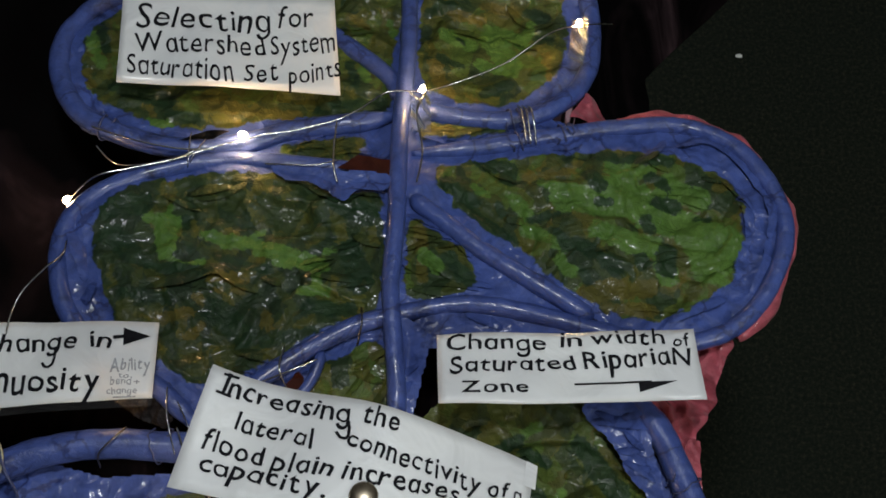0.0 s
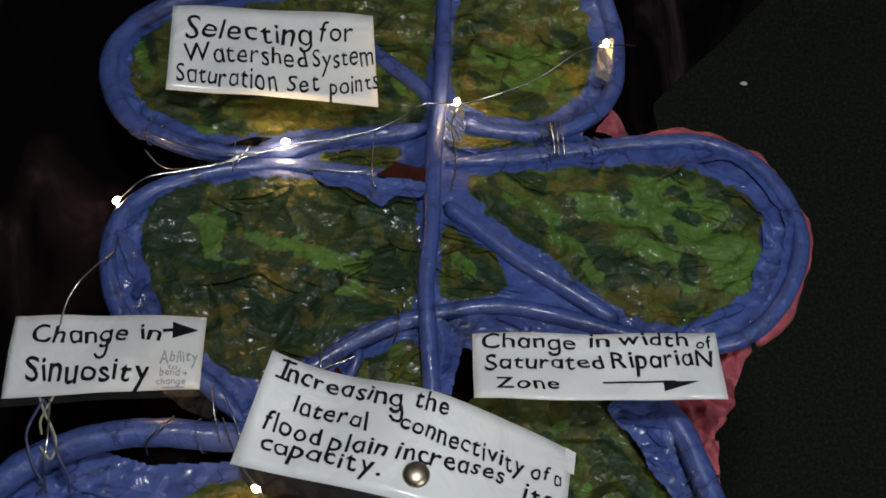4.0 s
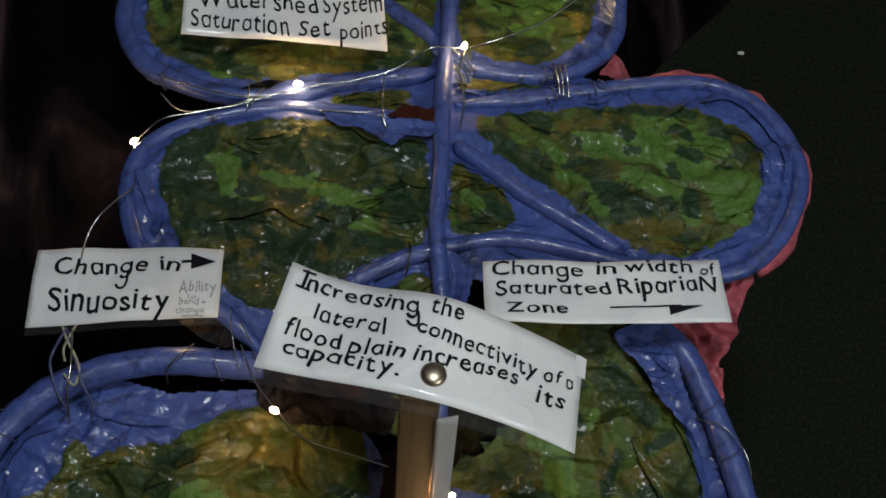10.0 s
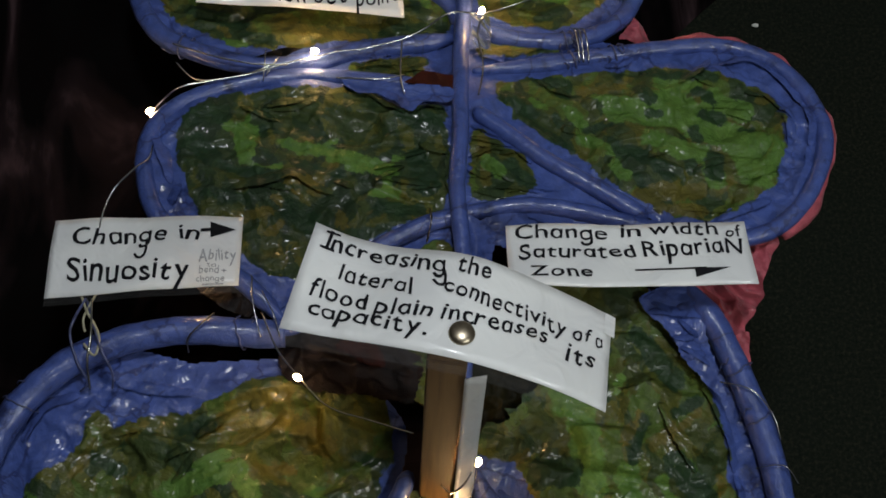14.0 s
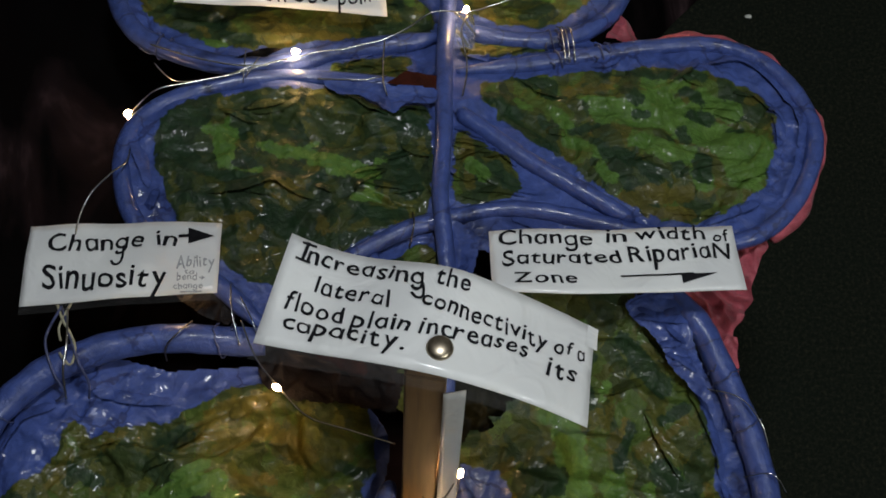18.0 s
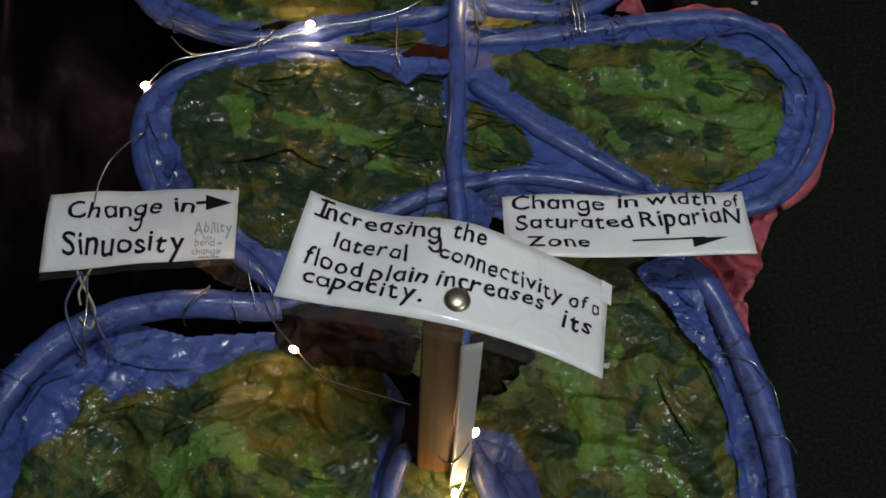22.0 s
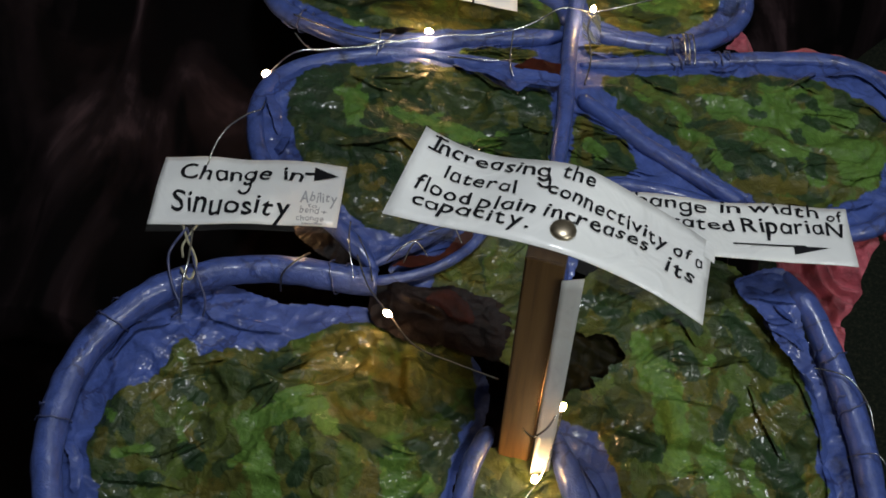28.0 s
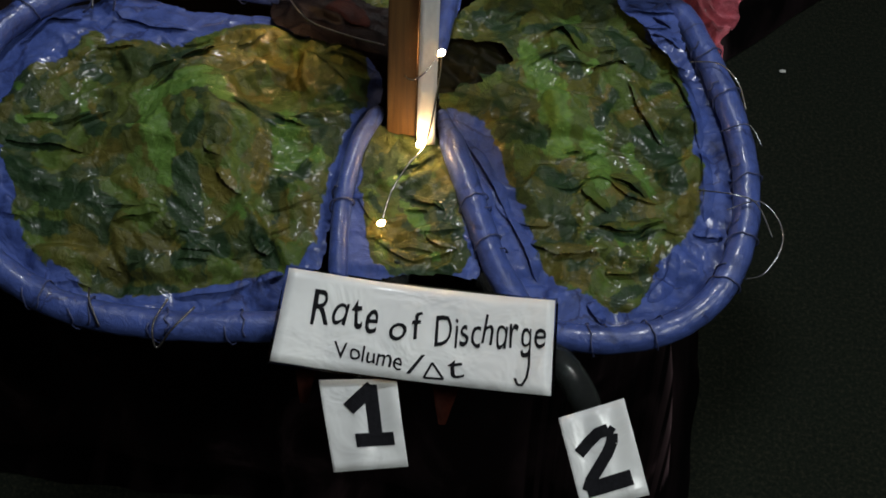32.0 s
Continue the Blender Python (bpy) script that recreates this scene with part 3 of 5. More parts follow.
# ---- the watershed model ----
model = thing("watershed_model", "blue-tubed relief model of painted green crumpled plastic basins", "model")
TUBES = {
    "top_left": (0.0094, 0.0, [(-0.048, 0.452), (-0.074, 0.444), (-0.139, 0.430), (-0.187, 0.412), (-0.246, 0.406), (-0.308, 0.424), (-0.340, 0.449), (-0.359, 0.493), (-0.355, 0.536), (-0.322, 0.577), (-0.25, 0.606), (-0.15, 0.628), (-0.05, 0.64)]),
    "top_right": (0.0088, 0.0, [(-0.030, 0.470), (-0.013, 0.456), (0.029, 0.449), (0.070, 0.453), (0.106, 0.474), (0.128, 0.507), (0.134, 0.557), (0.127, 0.603), (0.10, 0.65), (0.03, 0.68), (-0.035, 0.685)]),
    "top_brace": (0.0085, 0.0, [(-0.14, 0.565), (-0.107, 0.540), (-0.056, 0.494), (-0.046, 0.470)]),
    "spine": (0.0079, 0.009, [(-0.041, 0.69), (-0.041, 0.597), (-0.040, 0.508), (-0.043, 0.446), (-0.043, 0.395), (-0.042, 0.338), (-0.044, 0.286), (-0.041, 0.246), (-0.035, 0.193), (-0.034, 0.14), (-0.037, 0.09)]),
    "middle_right": (0.0080, 0.0, [(-0.032, 0.411), (0.029, 0.420), (0.085, 0.432), (0.147, 0.444), (0.208, 0.448), (0.252, 0.430), (0.279, 0.398), (0.293, 0.359), (0.290, 0.322), (0.270, 0.280), (0.241, 0.252), (0.205, 0.240), (0.165, 0.242), (0.122, 0.251), (0.065, 0.264), (0.018, 0.268), (-0.030, 0.259), (-0.067, 0.248), (-0.104, 0.228), (-0.139, 0.203), (-0.17, 0.176), (-0.195, 0.156)]),
    "middle_left": (0.0084, 0.0, [(-0.050, 0.386), (-0.095, 0.392), (-0.146, 0.395), (-0.195, 0.395), (-0.243, 0.385), (-0.288, 0.364), (-0.317, 0.334), (-0.323, 0.297), (-0.312, 0.252), (-0.288, 0.222), (-0.262, 0.205), (-0.235, 0.19), (-0.208, 0.168), (-0.19, 0.150)]),
    "middle_brace": (0.0080, 0.002, [(-0.030, 0.366), (0.006, 0.338), (0.041, 0.312), (0.080, 0.288), (0.127, 0.259)]),
    "lower_left": (0.0125, 0.004, [(-0.188, 0.139), (-0.208, 0.138), (-0.266, 0.138), (-0.313, 0.129), (-0.359, 0.108), (-0.393, 0.076), (-0.417, 0.036), (-0.427, -0.007), (-0.427, -0.052), (-0.416, -0.090), (-0.398, -0.128), (-0.370, -0.158), (-0.330, -0.178), (-0.287, -0.187), (-0.218, -0.186), (-0.137, -0.174), (-0.090, -0.166)]),
    "lower_right": (0.0115, 0.002, [(0.160, 0.196), (0.179, 0.168), (0.194, 0.138), (0.207, 0.108), (0.223, 0.066), (0.236, 0.013), (0.238, -0.040), (0.225, -0.090), (0.194, -0.125), (0.150, -0.144), (0.100, -0.148), (0.070, -0.139), (0.050, -0.117), (0.030, -0.086), (0.012, -0.048), (-0.006, -0.010), (-0.018, 0.016), (-0.026, 0.034)]),
    "low_strand": (0.0048, 0.001, [(-0.192, 0.141), (-0.168, 0.148), (-0.144, 0.159), (-0.121, 0.177), (-0.106, 0.197), (-0.098, 0.222)]),
    "stream": (0.0080, 0.004, [(-0.078, 0.028), (-0.084, 0.013), (-0.092, -0.011), (-0.096, -0.060), (-0.093, -0.105), (-0.086, -0.155)]),
}
for key, (radius, lift, pts) in TUBES.items():
    line = [(x, y, bed(x, y) + lift) for x, y in pts]
    if key not in ("spine", "lower_left"):
        # drawn thin at both ends, where it slips under the sheets
        radius = (lambda full: lambda u: full * min(1.0, 0.35 + u * 14, 0.35 + (1 - u) * 14))(radius)
    v, f = sweep(spline(line, 0.006), radius, 14, 0.10)
    mesh_object("tube", v, f, BLUE, model, "bent tube covered in glossy blue paint")


def edge_distance(poly, xs, ys):
    """Distance from many points to a closed outline."""
    best = np.full(xs.shape, 9.0)
    p = np.array(poly)
    for a, b in zip(p, np.roll(p, -1, axis=0)):
        d = b - a
        t = np.clip(((xs - a[0]) * d[0] + (ys - a[1]) * d[1]) / max(1e-12, d @ d), 0, 1)
        best = np.minimum(best, np.hypot(xs - a[0] - t * d[0], ys - a[1] - t * d[1]))
    return best


def inside_many(poly, xs, ys):
    hit = np.zeros(xs.shape, bool)
    p = np.array(poly)
    for a, b in zip(p, np.roll(p, 1, axis=0)):
        if a[1] == b[1]:
            continue
        cross = ((a[1] > ys) != (b[1] > ys)) & (xs < (b[0] - a[0]) * (ys - a[1]) / (b[1] - a[1]) + a[0])
        hit ^= cross
    return hit


def facet(q, sx, sy, seed, skew):
    """Flat tilted scraps, each with its own slope and level, as in crushed film."""
    p = Vector((q.x * sx + q.y * skew, q.y * sy - q.x * skew * 0.6, seed))
    dist, near = noise.voronoi(p)
    total, weight = 0.0, 0.0
    for d, c in zip(dist[:2], near[:2]):
        tilt = noise.cell_vector(c * 7.3 + Vector((0.31, 0.77, seed)))
        level = noise.cell(c * 5.1 + Vector((0.11, 0.43, seed + 2)))
        w = math.exp(-(d - dist[0]) * 16)
        total += w * ((p.x - c.x) * (tilt.x * 2 - 1) * 1.1 + (p.y - c.y) * (tilt.y * 2 - 1) * 1.1 + (level - 0.5) * 0.7)
        weight += w
    return total / weight


def crumple(x, y, depth, seed):
    p = Vector((x, y, seed))
    warp = Vector((noise.noise(p * 14), noise.noise(p * 14 + Vector((5, 3, 1))), 0)) * 0.022
    q = p + warp
    big = noise.noise(q * 11)
    ridge = 1 - 2.4 * abs(noise.noise(Vector((q.x * 20, q.y * 27, seed))))
    return depth * (0.60 * big + 0.30 * ridge + 0.80 * facet(q, 22, 33, seed, 5) + 0.24 * facet(q, 60, 84, seed + 3, -16))


def soft_edge(d):
    return max(0.0, 1 - d / 0.025)


def land(outline, green, depth=0.009, drop=0.004, meadow=(), ochre=(), label="", swell=0.0, seed=0.0, grid=0.0017, tone=0.0, folds=12, dusk=(), creases=(), seams=(), hump=None, mat=None, name="basin_sheet", tear=0.0035, hole=None):
    """A crumpled sheet inside outline; green is the outline of its planted part; meadow, ochre and dusk are brush strokes (from, to, half width)."""
    rim = [(p.x, p.y) for p in spline([(x, y, 0) for x, y in outline], 0.008, True)]
    inner = [(p.x, p.y) for p in spline([(x, y, 0) for x, y in green], 0.008, True)] if green else []
    r = np.array(rim)
    x0, y0 = r.min(0)
    x1, y1 = r.max(0)
    xs, ys = np.meshgrid(np.arange(x0, x1 + grid, grid), np.arange(y0, y1 + grid, grid))
    shape = xs.shape
    xs, ys = xs.ravel(), ys.ravel()
    keep = inside_many(rim, xs, ys)
    rim_d = edge_distance(rim, xs, ys)
    if hole:
        gap = [(p.x, p.y) for p in spline([(x, y, 0) for x, y in hole], 0.004, True)]
        keep &= ~inside_many(gap, xs, ys)
        rim_d = np.minimum(rim_d, edge_distance(gap, xs, ys))
    # torn, uneven edge
    for k in np.nonzero(keep & (rim_d < 0.002 + tear))[0]:
        keep[k] = rim_d[k] > tear * (0.5 + noise.noise(Vector((xs[k] * 24, ys[k] * 24, seed + 31))) + 0.3 * noise.noise(Vector((xs[k] * 90, ys[k] * 90, seed))))
    if inner:
        sign = np.where(inside_many(inner, xs, ys), 1.0, -1.0)
        shore = np.clip(sign * edge_distance(inner, xs, ys), -0.05, 0.05)
    else:
        shore = np.full(xs.shape, -0.05)
    index = -np.ones(len(xs), int)
    verts, m_att, o_att, s_att, d_att = [], [], [], [], []

    def painted(strokes):
        best = np.full(xs.shape, -0.02)
        for ax, ay, bx, by, wide in strokes:
            dx, dy = bx - ax, by - ay
            t = np.clip(((xs - ax) * dx + (ys - ay) * dy) / max(1e-12, dx * dx + dy * dy), 0, 1)
            best = np.maximum(best, wide - np.hypot(xs - ax - t * dx, ys - ay - t * dy))
        return best

    fresh, earth, deep = painted(meadow), painted(ochre), painted(dusk)
    for k in np.nonzero(keep)[0]:
        x, y, d = float(xs[k]), float(ys[k]), float(rim_d[k])
        index[k] = len(verts)
        soft = min(1.0, max(0.0, d - 0.004) / 0.03)
        on_land = min(1.0, max(0.0, shore[k] + 0.006) / 0.012)
        lap = 0.006 * soft_edge(d) * (0.5 + noise.noise(Vector((x * 17, y * 17, seed + 20)))) if y > 0.2 else 0.0
        z = bed(x, y) + 0.004 + lap - drop * (1 - soft * 0.5) + soft * swell + crumple(x, y, depth, seed) * (0.45 + 0.55 * soft) * (0.85 + 0.15 * on_land) + 0.0025 * on_land
        if hump:
            z += hump[4] * math.exp(-((x - hump[0]) / hump[2]) ** 2 - ((y - hump[1]) / hump[3]) ** 2)
        verts.append((x, y, z))
        s_att.append(float(shore[k]))
        m_att.append(float(fresh[k]))
        o_att.append(float(earth[k]))
        d_att.append(float(deep[k]))
    index = index.reshape(shape)
    faces = []
    for j in range(shape[0] - 1):
        for i in range(shape[1] - 1):
            q = (index[j, i], index[j, i + 1], index[j + 1, i + 1], index[j + 1, i])
            if min(q) >= 0:
                faces.append(tuple(int(k) for k in q))
            elif sum(k >= 0 for k in q) == 3:
                faces.append(tuple(int(k) for k in q if k >= 0))
    ob = mesh_object(name, verts, faces, mat or LAND, model, label)
    for name, values in (("shore", s_att), ("meadow", m_att), ("ochre", o_att), ("dusk", d_att)):
        ob.data.attributes.new(name, "FLOAT", "POINT").data.foreach_set("value", values)
    ob.data.attributes.new("tone", "FLOAT", "POINT").data.foreach_set("value", [tone] * len(verts))
    if folds:
        lips(ob, verts, (s_att, m_att, o_att, d_att), index, x0, y0, grid, folds, tone, seed, creases, seams)
    return ob


def lips(sheet, verts, tints, index, x0, y0, grid, count, tone, seed, creases, seams):
    """Creases where the sheet laps over itself: long narrow lips, open on the near side."""
    rng = random.Random(int(seed * 1000))

    def ground(x, y):
        j, i = round((y - y0) / grid), round((x - x0) / grid)
        if 0 <= j < index.shape[0] and 0 <= i < index.shape[1] and index[j, i] >= 0:
            return int(index[j, i])
        return -1

    n, rows = 14, 5
    faces = [(i * rows + r, (i + 1) * rows + r, (i + 1) * rows + r + 1, i * rows + r + 1) for i in range(n) for r in range(rows - 1)]

    def lip(centres, wide, high):
        points, marks = [], []
        for i, c in enumerate(centres):
            s = i / n * 2 - 1
            lens = math.sqrt(max(0.0, 1 - s * s)) * (0.85 + 0.3 * rng.random())
            d = centres[min(i + 1, n)] - centres[max(i - 1, 0)]
            side = Vector((-d.y, d.x)).normalized()
            for r in range(rows):
                p = c + side * (r / (rows - 1) - 0.4) * wide * max(lens, 0.06)
                g = ground(p.x, p.y)
                if g < 0:
                    return False
                points.append((p.x, p.y, verts[g][2] + 0.0004 + high * lens * (1 - r / (rows - 1)) ** 0.6))
                marks.append(g)
        ob = mesh_object("fold", points, faces, LAND, sheet)
        for name, values in zip(("shore", "meadow", "ochre", "dusk"), tints):
            ob.data.attributes.new(name, "FLOAT", "POINT").data.foreach_set("value", [values[g] for g in marks])
        ob.data.attributes.new("tone", "FLOAT", "POINT").data.foreach_set("value", [tone] * len(points))
        return True

    for path in creases:
        line = spline([(x, y, 0) for x, y in path], 0.002)
        lip([Vector(line[round(i / n * (len(line) - 1))][:2]) for i in range(n + 1)], 0.012, 0.0065)
    for path in seams:
        line = spline([(x, y, 0) for x, y in path], 0.002)
        lip([Vector(line[round(i / n * (len(line) - 1))][:2]) for i in range(n + 1)], 0.010, 0.0055)
    tries = made = 0
    while made < count and tries < count * 30:
        tries += 1
        k = rng.randrange(len(verts))
        if tints[0][k] < 0.004 and rng.random() < 0.5:
            continue
        cx, cy, _ = verts[k]
        long, wide, high = rng.uniform(0.018, 0.052), rng.uniform(0.006, 0.010), rng.uniform(0.0025, 0.0048)
        turn, bend = rng.gauss(0.15, 0.45), rng.uniform(-0.25, 0.25)
        centres = []
        for i in range(n + 1):
            s = i / n * 2 - 1
            along, across = s * long / 2, bend * long * s * s * 0.5
            centres.append(Vector((cx + along * math.cos(turn) - across * math.sin(turn), cy + along * math.sin(turn) + across * math.cos(turn))))
        made += lip(centres, wide, high)


DARK = "crumpled glossy sheet painted dark and light green with a blue edge"
land([(-0.045, 0.456), (-0.139, 0.430), (-0.187, 0.412), (-0.246, 0.406), (-0.308, 0.424), (-0.340, 0.449), (-0.359, 0.493), (-0.355, 0.536), (-0.322, 0.577), (-0.25, 0.606), (-0.15, 0.628), (-0.045, 0.64)],
     [(-0.338, 0.53), (-0.331, 0.469), (-0.27, 0.432), (-0.20, 0.432), (-0.12, 0.448), (-0.06, 0.458), (-0.054, 0.50), (-0.050, 0.56), (-0.055, 0.62), (-0.15, 0.61), (-0.25, 0.585), (-0.31, 0.565)],
     0.007, 0.006, meadow=[(-0.337, 0.528, -0.323, 0.494, 0.0056), (-0.266, 0.431, -0.249, 0.43, 0.004), (-0.083, 0.504, -0.077, 0.491, 0.0042), (-0.329, 0.461, -0.317, 0.449, 0.003), (-0.06, 0.562, -0.054, 0.548, 0.0043)],
     # first two ochre strokes paint the nearby bulb's warm glow onto green
     ochre=[(-0.217, 0.453, -0.14, 0.445, 0.0071), (-0.189, 0.436, -0.169, 0.433, 0.004), (-0.334, 0.486, -0.325, 0.467, 0.004), (-0.272, 0.449, -0.265, 0.44, 0.003), (-0.098, 0.566, -0.081, 0.554, 0.0054)],
     dusk=[(-0.305, 0.469, -0.252, 0.454, 0.007), (-0.25, 0.441, -0.225, 0.436, 0.006), (-0.32, 0.442, -0.305, 0.437, 0.0039), (-0.12, 0.456, -0.08, 0.464, 0.0062), (-0.33, 0.543, -0.318, 0.508, 0.0046), (-0.094, 0.51, -0.087, 0.483, 0.0047)],
     label=DARK, seed=1.3, tone=-0.02)
land([(-0.040, 0.46), (-0.013, 0.456), (0.029, 0.449), (0.070, 0.453), (0.106, 0.474), (0.128, 0.507), (0.134, 0.557), (0.127, 0.603), (0.10, 0.65), (0.03, 0.68), (-0.040, 0.685)],
     [(-0.028, 0.60), (-0.028, 0.50), (0.0, 0.472), (0.054, 0.468), (0.094, 0.50), (0.108, 0.54), (0.104, 0.60), (0.07, 0.65), (0.0, 0.66)],
     0.007, 0.006, meadow=[(0.038, 0.552, 0.054, 0.517, 0.0128), (0.054, 0.556, 0.068, 0.538, 0.0075), (-0.008, 0.55, 0.017, 0.54, 0.007), (0.028, 0.516, 0.059, 0.503, 0.0053), (0.07, 0.545, 0.076, 0.566, 0.0043)],
     ochre=[(-0.015, 0.514, 0.003, 0.462, 0.0068), (0.018, 0.475, 0.034, 0.463, 0.0041), (0.089, 0.525, 0.093, 0.498, 0.0037), (-0.006, 0.576, 0.027, 0.568, 0.0054), (0.032, 0.583, 0.065, 0.581, 0.0049)],
     dusk=[(-0.01, 0.521, 0.009, 0.512, 0.0042), (0.033, 0.479, 0.054, 0.49, 0.0057), (0.081, 0.546, 0.094, 0.543, 0.0054), (-0.022, 0.575, -0.001, 0.582, 0.006), (0.076, 0.578, 0.087, 0.573, 0.0071), (0.044, 0.46, 0.054, 0.477, 0.0041), (0.006, 0.545, 0.01, 0.542, 0.0027)],
     label=DARK, seed=2.9, tone=0.04)
land([(-0.20, 0.405), (-0.139, 0.428), (-0.074, 0.442), (-0.045, 0.450), (-0.045, 0.388), (-0.095, 0.392), (-0.146, 0.397)],
     [(-0.15, 0.408), (-0.10, 0.426), (-0.075, 0.425), (-0.085, 0.402), (-0.12, 0.400)], 0.004, 0.010, label=DARK, seed=3.3)
land([(-0.038, 0.455), (0.03, 0.449), (0.09, 0.458), (0.12, 0.44), (0.03, 0.42), (-0.038, 0.412)],
     [(-0.03, 0.445), (0.02, 0.442), (0.05, 0.440), (0.02, 0.430), (-0.02, 0.428)], 0.004, 0.010, ochre=[(-0.025, 0.437, 0.0, 0.437, 0.006)], label=DARK, seed=3.9)
land([(-0.046, 0.386), (-0.095, 0.394), (-0.146, 0.396), (-0.195, 0.396), (-0.243, 0.386), (-0.288, 0.365), (-0.317, 0.334), (-0.323, 0.297), (-0.312, 0.252), (-0.285, 0.215), (-0.235, 0.185), (-0.195, 0.154), (-0.17, 0.176), (-0.139, 0.203), (-0.104, 0.228), (-0.067, 0.248), (-0.044, 0.258)],
     [(-0.297, 0.330), (-0.278, 0.360), (-0.22, 0.378), (-0.15, 0.382), (-0.114, 0.374), (-0.095, 0.362), (-0.058, 0.360), (-0.056, 0.262), (-0.10, 0.242), (-0.15, 0.205), (-0.18, 0.188), (-0.225, 0.205), (-0.262, 0.235), (-0.283, 0.27)],
     0.007, 0.004, meadow=[(-0.252, 0.334, -0.231, 0.334, 0.0048), (-0.241, 0.328, -0.236, 0.301, 0.0071), (-0.23, 0.33, -0.23, 0.306, 0.0043), (-0.231, 0.298, -0.219, 0.291, 0.0042), (-0.221, 0.291, -0.202, 0.296, 0.0024), (-0.236, 0.345, -0.238, 0.338, 0.0024), (-0.205, 0.32, -0.186, 0.319, 0.0043), (-0.186, 0.317, -0.16, 0.316, 0.0062), (-0.167, 0.321, -0.157, 0.326, 0.0024), (-0.157, 0.31, -0.138, 0.31, 0.0067), (-0.139, 0.303, -0.115, 0.301, 0.0081), (-0.115, 0.299, -0.103, 0.298, 0.0057), (-0.107, 0.289, -0.106, 0.277, 0.0052), (-0.12, 0.275, -0.098, 0.275, 0.0038), (-0.103, 0.31, -0.094, 0.313, 0.0024)],
     ochre=[(-0.194, 0.282, -0.168, 0.282, 0.0056), (-0.188, 0.272, -0.17, 0.272, 0.0019), (-0.206, 0.264, -0.198, 0.255, 0.0042), (-0.149, 0.252, -0.142, 0.235, 0.0042), (-0.232, 0.243, -0.207, 0.249, 0.0046), (-0.21, 0.227, -0.197, 0.238, 0.0041), (-0.068, 0.261, -0.081, 0.253, 0.0038)],
     dusk=[(-0.291, 0.34, -0.261, 0.347, 0.0104), (-0.281, 0.316, -0.262, 0.299, 0.0103), (-0.249, 0.29, -0.197, 0.287, 0.0047), (-0.222, 0.336, -0.216, 0.307, 0.0038), (-0.191, 0.301, -0.15, 0.292, 0.0043), (-0.093, 0.357, -0.068, 0.347, 0.0108), (-0.08, 0.314, -0.069, 0.283, 0.0105), (-0.189, 0.253, -0.164, 0.234, 0.0111), (-0.112, 0.259, -0.077, 0.26, 0.0075), (-0.145, 0.23, -0.104, 0.237, 0.0065), (-0.264, 0.264, -0.227, 0.261, 0.0055)],
     creases=[[(-0.247, 0.269), (-0.221, 0.276), (-0.191, 0.288), (-0.173, 0.278), (-0.154, 0.271)]], seams=[[(-0.154, 0.387), (-0.124, 0.375), (-0.093, 0.356)], [(-0.088, 0.356), (-0.074, 0.366), (-0.054, 0.364)], [(-0.319, 0.322), (-0.306, 0.297), (-0.297, 0.272)], [(-0.292, 0.362), (-0.261, 0.378), (-0.227, 0.383)], [(-0.052, 0.326), (-0.051, 0.294), (-0.048, 0.269)], [(-0.295, 0.252), (-0.288, 0.272)], [(-0.224, 0.358), (-0.196, 0.365), (-0.187, 0.368)]],
     label=DARK, seed=5.1, tone=-0.27, folds=12)
